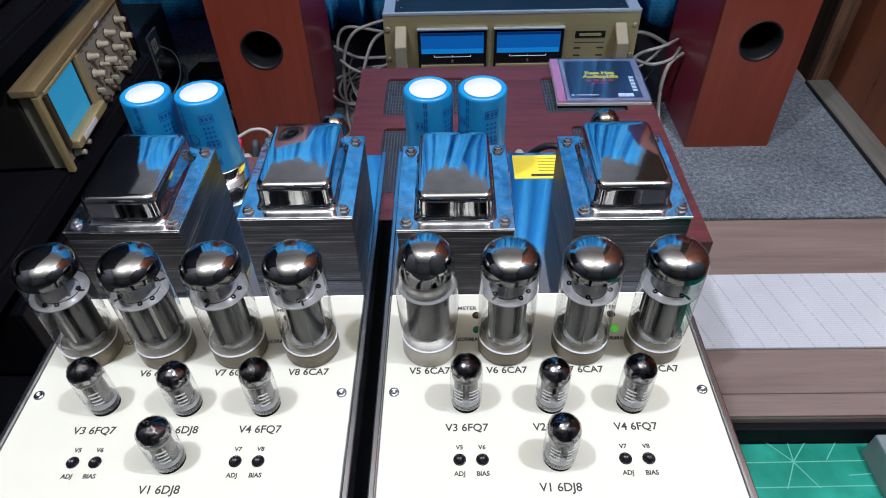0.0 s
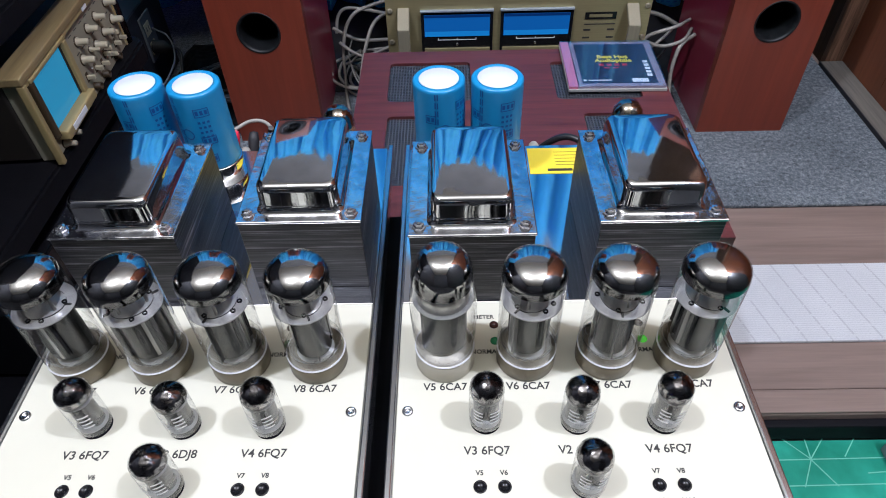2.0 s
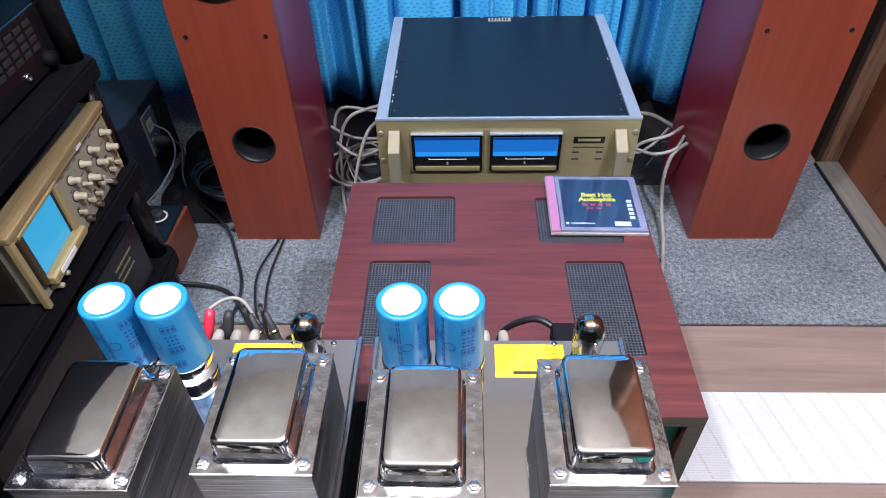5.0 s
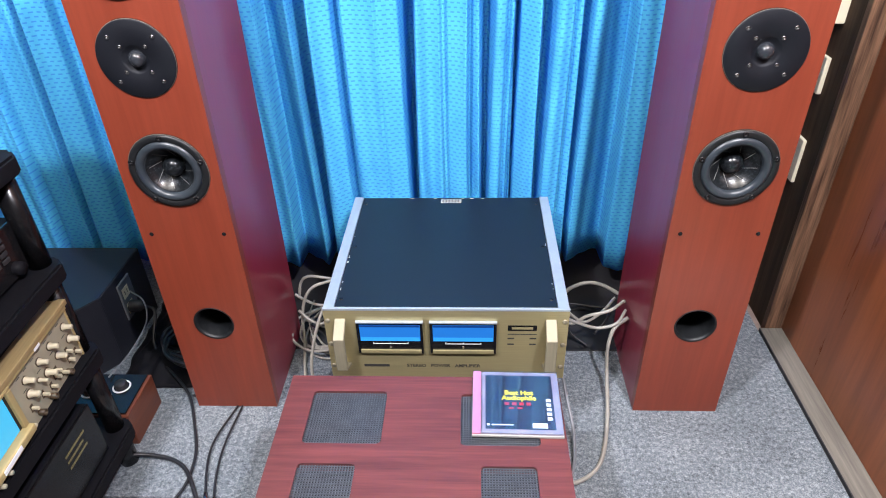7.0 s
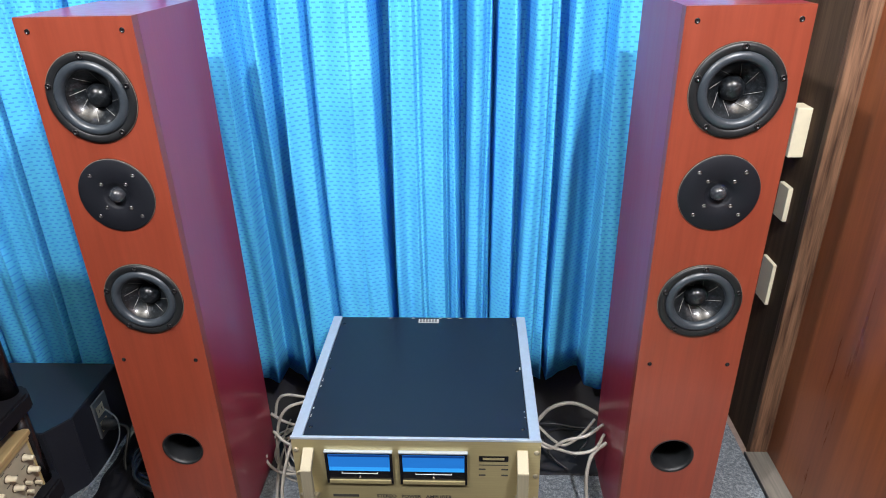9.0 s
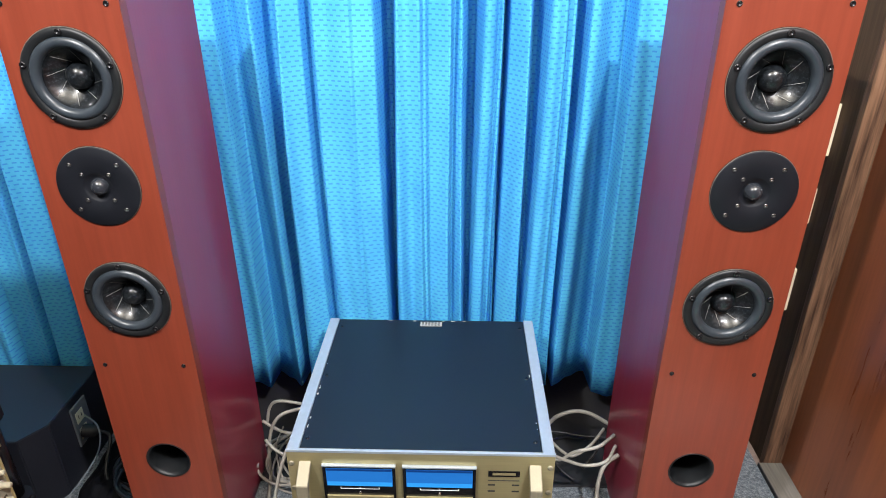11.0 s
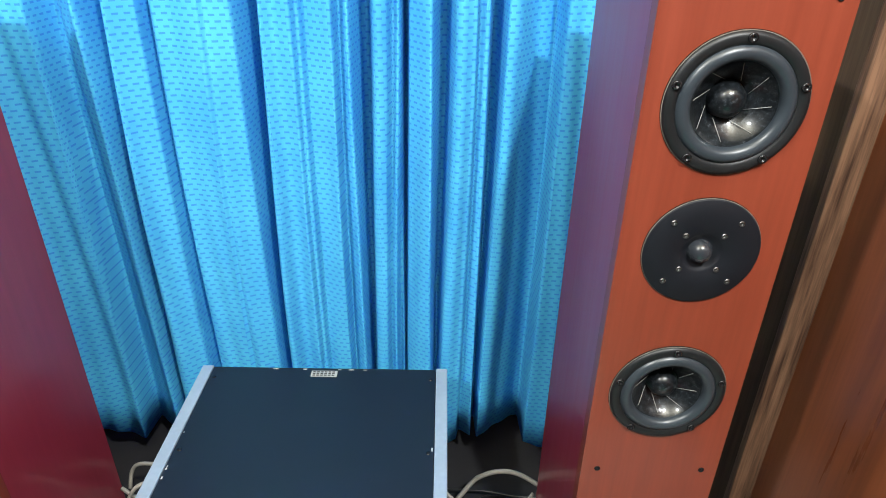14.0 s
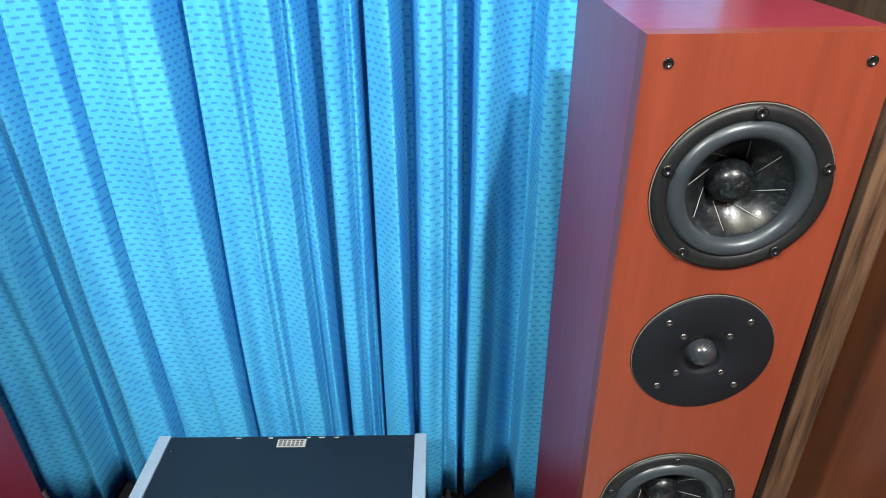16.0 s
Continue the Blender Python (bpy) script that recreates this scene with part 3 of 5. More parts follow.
# ---- tower loudspeakers ----
def driver(root, x, z, y, r, woofer):
    """A woofer or tweeter let into the front board, facing -y."""
    turn = pose(x, y, z, 90, 0, 0)
    if woofer:
        d = part("woofer", lathe([(r * 0.80, -0.02), (r * 0.80, 0.0015), (r * 0.86, 0.0035), (r * 0.93, 0.0040), (r * 0.985, 0.003), (r, 0.0), (r, -0.004)], 56), "speaker_black", root, "black woofer in a round frame", at=turn)
        prof = []
        for i in range(13):
            a = math.pi * i / 12
            prof.append((r * 0.72 + r * 0.115 * math.cos(a), -0.002 + 0.0085 * math.sin(a)))
        part("surround", lathe(prof, 56), "surround_rubber", d)
        part("cone", lathe([(r * 0.61, -0.002), (r * 0.58, -0.006), (r * 0.45, -0.015), (r * 0.27, -0.024), (r * 0.2, -0.026)], 56), "woofer_cone", d)
        part("dust_cap", lathe([(r * 0.275, -0.0245), (r * 0.25, -0.0155), (r * 0.18, -0.0085), (r * 0.09, -0.0055), (0, -0.0045)], 40), "woofer_cone", d)
        for i in range(8):
            a = 2 * math.pi * i / 8 + 0.3
            a2 = a + 0.42
            p, q = (r * 0.30, -0.0205), (r * 0.555, -0.0065)
            pts = [(p[0] * math.cos(a), p[0] * math.sin(a), p[1]), (q[0] * math.cos(a2), q[0] * math.sin(a2), q[1])]
            part("slit", sweep(pts, 0.00026, 5, 2), "mica", d, "pale glued slit in the cone")
        sc = None
        for i in range(5):
            a = math.pi / 2 + 2 * math.pi * i / 5
            at = (r * 0.915 * math.cos(a), r * 0.915 * math.sin(a), 0.004)
            if sc is None:
                sc = part("screw", lathe([(0.0046, 0), (0.0046, 0.0014), (0.0036, 0.002), (0.0022, 0.002), (0.0018, 0.0006), (0, 0.0006)], 12), "black_gloss", d, "black hex screw", at=at)
            else:
                again(sc, at, d)
    else:
        d = part("tweeter", lathe([(r, -0.004), (r, 0.0015), (r * 0.98, 0.0022), (r * 0.38, 0.0024), (r * 0.34, 0.001), (r * 0.26, -0.0025), (r * 0.22, -0.003)], 56), "tweeter_plate", root, "flat round black tweeter plate", at=turn)
        part("dome", lathe([(r * 0.22, -0.003), (r * 0.2, 0.003), (r * 0.15, 0.0075), (r * 0.08, 0.0098), (0, 0.0105)], 32), "dome_gloss", d, "dark shiny dome")
        sc = None
        for rr in (0.80, 0.46):
            for i in range(4):
                a = math.pi / 4 + math.pi / 2 * i
                at = (r * rr * math.cos(a), r * rr * math.sin(a), 0.0022)
                if sc is None:
                    sc = part("screw", lathe([(0.0033, 0), (0.003, 0.0012), (0.0012, 0.0012), (0.001, 0.0004), (0, 0.0004)], 10), "tube_metal_mid", d, "small grey screw", at=at)
                else:
                    again(sc, at, d)
    part("gap_ring", lathe([(r + 0.0007, 0.0004), (r + 0.0004, 0.0007), (r, 0.0007)], 48), "sill_wood", d, "pale chipped rim of the cut-out")
    return d


def tower_speaker(at, label):
    w, d, h = 0.172, 0.242, 1.030
    s = thing("tower_loudspeaker", at, label, "loudspeaker", "pair of tower loudspeakers")
    holes = [(0.0, 0.9155, 0.0685), (0.0, 0.7615, 0.0615), (0.0, 0.5715, 0.0685), (0.0, 0.236, 0.038)]
    part("baffle", panel_with_holes(-w / 2, w / 2, 0.0, h, 0.0, 0.018, holes), "cherry_front", s, "orange-red cherry veneer front board")
    bm = box(-w / 2, w / 2, 0.0182, d, 0.0, h)
    bm.faces.ensure_lookup_table()
    for f in [f for f in bm.faces if f.normal.y < -0.5]:
        bm.faces.remove(f)
    part("cabinet", bm, "cherry_side", s, "glossy dark red wrapped sides and top")
    # board added inside, coloured as the cabinet's inner darkness
    part("inner_board", box(-w / 2 + 0.004, w / 2 - 0.004, 0.11, 0.114, 0.004, h - 0.004), "hole_shade", s)
    for (hx, hz, hr), kind in zip(holes[:3], (True, False, True)):
        driver(s, hx, hz, -0.0005, hr - 0.0012, kind)
    part("port", lathe([(0.0378, -0.09), (0.0345, -0.088), (0.0345, -0.006), (0.0365, -0.0005), (0.0395, 0.0008), (0.0400, 0.0)], 48), "speaker_black", s, "round black bass port", at=pose(0, -0.0004, 0.236, 90, 0, 0))
    sk = None
    for gx, gz in ((-0.069, 1.011), (0.069, 1.011), (-0.066, 0.446), (0.066, 0.446)):
        m = pose(gx, -0.0004, gz, 90, 0, 0)
        if sk is None:
            sk = part("grille_socket", lathe([(0.0038, 0), (0.0036, 0.0008), (0.0026, 0.0008), (0.0024, 0.0003), (0, 0.0003)], 16), "black_gloss", s, "small black grille socket", at=m)
        else:
            again(sk, m, s)
    return s


tower_speaker(pose(-0.357, 1.14, 0.0), "tall cherry-red tower loudspeaker standing on grey carpet near the rack")
tower_speaker(pose(0.577, 1.14, 0.0), "tall cherry-red tower loudspeaker standing on grey carpet near the panelled wall")


# ---- solid-state power amplifier ----
def power_amplifier():
    a = thing("power_amplifier", pose(0.1035, 1.07, 0.165), "champagne-gold power amplifier with two blue meters and dark top", "amplifier")
    w, d, h = 0.440, 0.400, 0.168
    part("case", box(-w / 2 + 0.004, w / 2 - 0.004, 0.006, d, 0.004, h - 0.006, 0.002), "navy_top", a, "dark blue-black metal case")
    part("top_cover", box(-w / 2 + 0.021, w / 2 - 0.021, 0.006, d - 0.002, h - 0.006, h - 0.0015, 0.001), "navy_top", a, "matt blue-black top cover")
    rail = part("side_rail", box(-0.010, 0.010, 0.003, d, h - 0.02, h, 0.0015), "aluminium", a, "silver aluminium edge rail", at=(-w / 2 + 0.0105, 0, 0))
    again(rail, (w / 2 - 0.0105, 0, 0), a)
    front = part("front_panel", box(-w / 2, w / 2, 0.0, 0.006, 0.0, h, 0.0012), "gold_panel", a, "brushed champagne-gold front plate")
    part("front_lip", box(-w / 2, w / 2, -0.001, 0.004, h - 0.004, h + 0.001, 0.0005), "aluminium", a)
    for cx in (-0.1015, 0.0315):
        m = part("meter", box(cx - 0.060, cx + 0.060, -0.003, 0.0, 0.064, 0.139, 0.0008), "black_gloss", a, "black-framed blue lit power meter")
        part("meter_face", box(cx - 0.055, cx + 0.055, -0.0038, -0.003, 0.095, 0.133), "meter_blue", m, "glowing blue dial")
        part("meter_glow", box(cx - 0.054, cx + 0.054, -0.0041, -0.0038, 0.0955, 0.104), "meter_bright", m, "brighter lit edge of the dial")
        part("meter_scale", box(cx - 0.032, cx + 0.032, -0.0042, -0.0038, 0.0885, 0.0895), "print_white", m)
        for k in (-0.032, 0.0, 0.032):
            part("scale_mark", box(cx + k - 0.0006, cx + k + 0.0006, -0.0042, -0.0038, 0.0885, 0.092), "print_white", m)
        part("meter_hood", box(cx - 0.061, cx + 0.061, -0.0065, 0.0, 0.1385, 0.1415, 0.0006), "aluminium", m, "bright upper edge of the frame")
        for sx in (-1, 1):
            part("meter_cheek", box(cx + sx * 0.0588 - 0.0014, cx + sx * 0.0588 + 0.0014, -0.0058, -0.003, 0.066, 0.1385, 0.0005), "black_gloss", m)
        part("meter_shade", box(cx - 0.0545, cx + 0.0545, -0.0042, -0.0038, 0.1285, 0.133), "meter_dim", m, "darker upper edge of the dial")
        part("meter_sill", box(cx - 0.056, cx + 0.056, -0.0062, -0.003, 0.066, 0.0745, 0.0008), "gold_panel", m, "gold strip under the dial")
        part("zero_screw", lathe([(0.0025, 0), (0.002, 0.0015), (0, 0.0015)], 12), "chrome", m, at=pose(cx, -0.0038, 0.081, 90, 0, 0))
    part("badge", box(0.112, 0.164, -0.001, 0.0, 0.119, 0.131), "black_gloss", a, "small black name plate")
    part("badge_mark", box(0.119, 0.157, -0.0014, -0.001, 0.1225, 0.1275), "gold_panel", a)
    for bx in (0.118, 0.158):
        for bz in (0.100, 0.086):
            part("legend_bar", box(bx - 0.006, bx + 0.006, -0.0006, 0.0, bz - 0.0015, bz + 0.0015), "print_ink", a)
    part("legend_bar", box(0.112, 0.164, -0.0006, 0.0, 0.1092, 0.1108), "print_ink", a)
    part("legend_bar", box(-0.156, -0.108, -0.0006, 0.0, 0.0275, 0.0335), "print_ink", a)
    letters("STEREO   POWER   AMPLIFIER", 0.0105, "print_ink", a, pose(-0.006, -0.0006, 0.0305, 90, 0, 0), 0.0002)
    for hx in (-0.190, 0.188):
        bm = bmesh.new()
        prof = ((0.0, 0.030), (-0.036, 0.050), (-0.036, 0.124), (0.0, 0.146), (0.0, 0.138), (-0.028, 0.120), (-0.028, 0.054), (0.0, 0.038))
        ls = [bm.verts.new((hx - 0.010, y, z)) for y, z in prof]
        rs = [bm.verts.new((hx + 0.010, y, z)) for y, z in prof]
        n = len(prof)
        for i in range(n - 1):
            bm.faces.new((ls[i], ls[i + 1], rs[i + 1], rs[i]))
        for i in range(3):
            bm.faces.new((ls[i], ls[i + 1], ls[n - 2 - i], ls[n - 1 - i]))
            bm.faces.new((rs[i], rs[i + 1], rs[n - 2 - i], rs[n - 1 - i]))
        bmesh.ops.recalc_face_normals(bm, faces=bm.faces)
        bmesh.ops.bevel(bm, geom=list(bm.edges), offset=0.0012, segments=1, affect="EDGES")
        part("handle", bm, "gold_handle", a, "angular gold rack handle")
    sc = None
    for bx in (-0.213, 0.213):
        for bz in (0.03, 0.085, 0.14):
            m = pose(bx, 0, bz, 90, 0, 0)
            if sc is None:
                sc = part("screw", lathe([(0.005, 0), (0.0046, 0.002), (0.002, 0.0024), (0, 0.0014)], 14), "gold_handle", a, at=m)
            else:
                again(sc, m, a)
    for sx in (-0.19, 0.19):
        for sy in (0.03, 0.2, 0.37):
            part("lid_screw", lathe([(0.0036, 0), (0.0033, 0.0012), (0.0012, 0.0014), (0, 0.0008)], 12), "black_gloss", a, "dark lid screw", at=(sx, sy, h - 0.0022))
    chips = random.Random(8)
    for i in range(14):
        edge = i % 3
        px = chips.choice((-1, 1)) * (w / 2 - 0.024) if edge else chips.uniform(-0.16, 0.16)
        py = chips.uniform(0.03, 0.37) if edge else d - 0.006
        sx, sy = (chips.uniform(0.0006, 0.0015), chips.uniform(0.001, 0.004)) if edge else (chips.uniform(0.001, 0.005), chips.uniform(0.0006, 0.0014))
        part("paint_chip", box(px - sx, px + sx, py - sy, py + sy, h - 0.0015, h - 0.00125), "mica_pale", a, "pale chip in the dark paint")
    st = part("rating_sticker", box(-0.022, 0.024, d - 0.026, d - 0.010, h - 0.0015, h - 0.0009), "mica", a, "small printed silver sticker")
    for i in range(3):
        for k in range(6):
            x = -0.019 + k * 0.0068
            part("print_bar", box(x, x + 0.0046, d - 0.0236 + i * 0.0045, d - 0.021 + i * 0.0045, h - 0.0009, h - 0.0006), "print_ink", st)


power_amplifier()


def low_cabinet():
    c = thing("wooden_cabinet", pose(0.1035, 1.075, 0.0), "dark red wooden cabinet under the gold amplifier", "cabinet")
    part("body", box(-0.20, 0.20, 0.004, 0.38, 0.0, 0.150, 0.002), "mahogany_top", c)
    part("top", box(-0.205, 0.205, 0.0, 0.385, 0.150, 0.165, 0.002), "mahogany_top", c)


low_cabinet()


# ---- perforated wooden-cased amplifier in front ----
def wooden_case():
    c = thing("wooden_case_amplifier", pose(0.074, 0.525, -0.010), "dark red wood-grain amplifier case with four mesh vents", "amplifier case")
    w, d, h = 0.428, 0.407, 0.316
    t = 0.018
    vents = [(-0.172, -0.056, 0.272, 0.374), (0.060, 0.176, 0.271, 0.370), (-0.169, -0.087, 0.095, 0.237), (0.089, 0.167, 0.079, 0.236)]
    # top board with four rounded openings
    bm = bmesh.new()
    edges = []

    def loop(pts):
        vs = [bm.verts.new((px, py, h)) for px, py in pts]
        edges.extend(bm.edges.new((vs[i], vs[(i + 1) % len(vs)])) for i in range(len(vs)))
    loop([(-w / 2, 0), (w / 2, 0), (w / 2, d), (-w / 2, d)])
    for x0, x1, y0, y1 in vents:
        r, pts = 0.007, []
        for cx, cy, a0 in ((x1 - r, y0 + r, -90), (x1 - r, y1 - r, 0), (x0 + r, y1 - r, 90), (x0 + r, y0 + r, 180)):
            for k in range(6):
                a = math.radians(a0 + 18 * k)
                pts.append((cx + r * math.cos(a), cy + r * math.sin(a)))
        loop(pts)
    bmesh.ops.triangle_fill(bm, use_beauty=True, use_dissolve=False, edges=edges)
    ret = bmesh.ops.extrude_face_region(bm, geom=list(bm.faces))
    bmesh.ops.translate(bm, vec=(0, 0, -t), verts=[g for g in ret["geom"] if isinstance(g, bmesh.types.BMVert)])
    bmesh.ops.recalc_face_normals(bm, faces=bm.faces)
    part("top_board", bm, "mahogany_top", c, "dark red wood-grain top board")
    side = part("side_board", box(-t / 2, t / 2, 0, d, 0.0, h - t - 0.0005), "mahogany_top", c, at=(-w / 2 + t / 2, 0, 0))
    again(side, (w / 2 - t / 2, 0, 0), c)
    part("back_board", box(-w / 2 + t + 0.001, w / 2 - t - 0.001, d - 0.012, d - 0.002, 0.0, h - t - 0.001), "black_satin", c)
    part("front_panel", box(-w / 2 + t + 0.001, w / 2 - t - 0.001, 0.012, 0.02, 0.0, h - t - 0.001), "green_frame", c, "dark green front panel")
    # plain filler box that paints the dark interior under the vents
    part("chassis", box(-w / 2 + 0.02, w / 2 - 0.02, 0.021, d - 0.014, 0.002, h - 0.05), "hole_shade", c)
    for x0, x1, y0, y1 in vents:
        pitch, bars = 0.0040, bmesh.new()
        verts, faces = [], []

        def bar(a0, a1, b0, b1, z0, z1):
            n = len(verts)
            verts.extend([(a0, b0, z0), (a1, b0, z0), (a1, b1, z0), (a0, b1, z0), (a0, b0, z1), (a1, b0, z1), (a1, b1, z1), (a0, b1, z1)])
            faces.extend([(n + 4, n + 5, n + 6, n + 7), (n, n + 1, n + 5, n + 4), (n + 1, n + 2, n + 6, n + 5), (n + 2, n + 3, n + 7, n + 6), (n + 3, n, n + 4, n + 7)])
        for i in range(int((x1 - x0) / pitch) + 1):
            bar(x0 + i * pitch - 0.0007, x0 + i * pitch + 0.0007, y0 - 0.002, y1 + 0.002, h - 0.006, h - 0.0042)
        for i in range(int((y1 - y0) / pitch) + 1):
            bar(x0 - 0.002, x1 + 0.002, y0 + i * pitch - 0.0007, y0 + i * pitch + 0.0007, h - 0.0060, h - 0.0040)
        me = bpy.data.meshes.new("vent_mesh")
        me.from_pydata(verts, [], faces)
        bars.from_mesh(me)
        bpy.data.meshes.remove(me)
        part("vent_mesh", bars, "vent_steel", c, "black perforated metal vent")
    return c


wooden_case()


def cd_case(at, label, top):
    c = thing("cd_case", at, label, "cd case")
    w, d, h = 0.134, 0.126, 0.0095
    part("tray", box(-w / 2, w / 2, -d / 2, d / 2, 0.0, h * 0.45, 0.0006), "mica", c, "greyish clear plastic tray")
    part("spine", box(-w / 2 + 0.0008, -w / 2 + 0.013, -d / 2 + 0.001, d / 2 - 0.001, h * 0.46, h * 0.86), "pink_card", c, "pink spine")
    part("booklet", box(-w / 2 + 0.0145, w / 2 - 0.0015, -d / 2 + 0.002, d / 2 - 0.002, h * 0.46, h * 0.83), "cd_border", c, "grey-edged cover leaflet")
    part("cover_print", box(-w / 2 + 0.020, w / 2 - 0.011, -d / 2 + 0.009, d / 2 - 0.009, h * 0.83, h * 0.85), "cd_art", c, "black printed cover")
    g = part("lid", box(-w / 2, w / 2, -d / 2, d / 2, h * 0.90, h, 0.0005), "pane_glass", c, "clear plastic lid")
    if top:
        z = h * 0.852 + 0.0001
        letters("Best Hot", 0.0120, "print_yellow", c, (0.004, 0.017, z), 0.0005)
        letters("Audiophile", 0.0120, "print_yellow", c, (0.004, 0.0065, z), 0.0005)
        for i in range(4):
            part("print_bar", box(-0.018 + i * 0.011, -0.011 + i * 0.011, -0.008, -0.002, h * 0.85, z), "print_red", c)
        for i in range(2):
            part("print_bar", box(-0.012 + i * 0.013, -0.004 + i * 0.013, -0.015, -0.012, h * 0.85, z), "print_red", c)
        part("print_bar", box(0.022, 0.044, -0.051, -0.042, h * 0.85, z), "print_white", c)
        part("print_bar", box(-0.045, -0.041, -0.048, -0.044, h * 0.85, z), "print_white", c)
        part("print_bar", box(-0.038, -0.006, -0.047, -0.045, h * 0.85, z), "print_white", c)
        for i in range(5):
            part("print_bar", box(0.045, 0.052, -0.036 + i * 0.009, -0.030 + i * 0.009, h * 0.85, z), "print_white", c)
    return c


cd_case(pose(0.2185, 0.8735, 0.3062, 0, 0, -1.0), "black-covered cd jewel case with pink spine and yellow title", True)


# ---- valve amplifiers ----
def power_tube():
    """A stout output valve; the empty stands at its socket."""
    t = thing("power_tube", pose(0, 0, 0), "stout glass power tube with silvered black top and metal base", "vacuum tube", "power tubes")
    part("base", lathe([(0, 0), (0.0185, 0), (0.0195, 0.001), (0.0196, 0.0125), (0.0191, 0.0140), (0.0165, 0.0142), (0, 0.0142)], 40), "tube_base", t, "aged tan metal base")
    part("base_ring", lathe([(0.0186, 0.0138), (0.0197, 0.0141), (0.0197, 0.0146), (0.0188, 0.0149)], 40), "print_white", t, "thin pale cement ring")
    prof = [(0.0190, 0.0143), (0.0194, 0.0175), (0.0196, 0.024), (0.0196, 0.045), (0.0196, 0.0838)]
    for i in range(1, 13):
        a = math.pi / 2 * i / 12
        prof.append((0.0196 * math.cos(a) ** 0.72 if i < 12 else 0.0, 0.0838 + 0.0130 * math.sin(a) ** 0.85))
    part("glass", lathe(prof, 40), "tube_glass", t, "clear glass envelope")
    gp = [(max(0.0, r - 0.0005), z - 0.0004) for r, z in prof if z >= 0.0837]
    gp = [(0.0190, 0.0808)] + gp
    part("getter", lathe(gp, 40), "getter", t, "dark mirror getter coating")
    part("mica_disc", lathe([(0.0, 0.0625), (0.0184, 0.0625), (0.0184, 0.0631), (0, 0.0631)], 28), "mica_pale", t, "pale mica spacer disc")
    bm = lathe([(0.0098, 0.0215), (0.0098, 0.064)], 24)
    bmesh.ops.scale(bm, vec=(1.36, 1.2, 1), verts=bm.verts)
    for sx in (-1, 1):
        box(sx * 0.0150 - 0.0020, sx * 0.0150 + 0.0020, -0.0006, 0.0006, 0.0215, 0.064, bm=bm)
    plate = part("plate", bm, "tube_metal", t, "grey metal anode")
    # folded seams down the anode and the dark slots beside them
    for sy in (-1, 1):
        part("seam", box(-0.0011, 0.0011, sy * 0.0117 - 0.0009, sy * 0.0117 + 0.0009, 0.0235, 0.0625), "tube_metal_bright", plate)
        for x in (-0.0052, 0.0052):
            yy = 1.2 * math.sqrt(0.0098 ** 2 - (x / 1.36) ** 2) * sy
            part("slot", box(x - 0.0014, x + 0.0014, yy - 0.0005, yy + 0.0005, 0.027, 0.0605), "black_satin", plate, "dark slot")
    part("mica_rim", lathe([(0.0180, 0.0622), (0.0188, 0.0624), (0.0188, 0.0634), (0.0180, 0.0636)], 36), "mica_pale", t, "bright edge of the mica spacer")
    # getter posts, wires and small eyelets standing on the mica
    for k, (px, py) in enumerate(((0.0085, -0.004), (-0.0085, -0.004), (0.0, 0.009))):
        part("getter_post", lathe([(0.0011, 0.0632), (0.0011, 0.0700), (0.0007, 0.0705), (0.0006, 0.0806), (0, 0.0806)], 8), "tube_metal_bright", t, at=(px, py, 0))
    part("getter_ring", sweep([(0.0085, -0.004, 0.0745), (0.004, -0.0105, 0.0752), (-0.004, -0.0105, 0.0748), (-0.0085, -0.004, 0.0745)], 0.0006, 6, 4), "tube_metal_bright", t, "bent getter wire")
    eyelet = part("eyelet", lathe([(0.0016, 0.0631), (0.0016, 0.0642), (0.0009, 0.0642), (0.0009, 0.0633)], 10), "black_satin", t, "dark rivet in the mica", at=(0.012, 0.002, 0))
    for px, py in ((-0.012, 0.002), (0.004, -0.013), (-0.004, -0.013), (0.0, 0.0135)):
        again(eyelet, (px, py, 0), t)
    bm = lathe([(0.0, 0.0215), (0.006, 0.0205), (0.0105, 0.0180), (0.0125, 0.0150)], 24)
    part("stem", bm, "tube_stem", t, "pale pressed glass stem")
    frost = lathe([(0.0135, 0.0165), (0.0160, 0.0190), (0.0172, 0.0215), (0.0178, 0.0250)], 40)
    for v in frost.verts:
        v.co.z += 0.0022 * noise.noise((v.co.x * 420, v.co.y * 420, 2.0))
        v.co.x *= 1 + 0.05 * noise.noise((v.co.x * 500, v.co.y * 500, 7.0))
    part("frosted_foot", frost, "tube_frost", t, "whitish frosted deposit inside the glass foot")
    rod = part("support_rod", lathe([(0.0007, 0.022), (0.0007, 0.0625), (0, 0.0625)], 8), "tube_metal_bright", t, at=(0.006, 0.0085, 0))
    for p in ((-0.006, 0.0085, 0), (0.006, -0.0085, 0), (-0.006, -0.0085, 0)):
        again(rod, p, t)
    return t


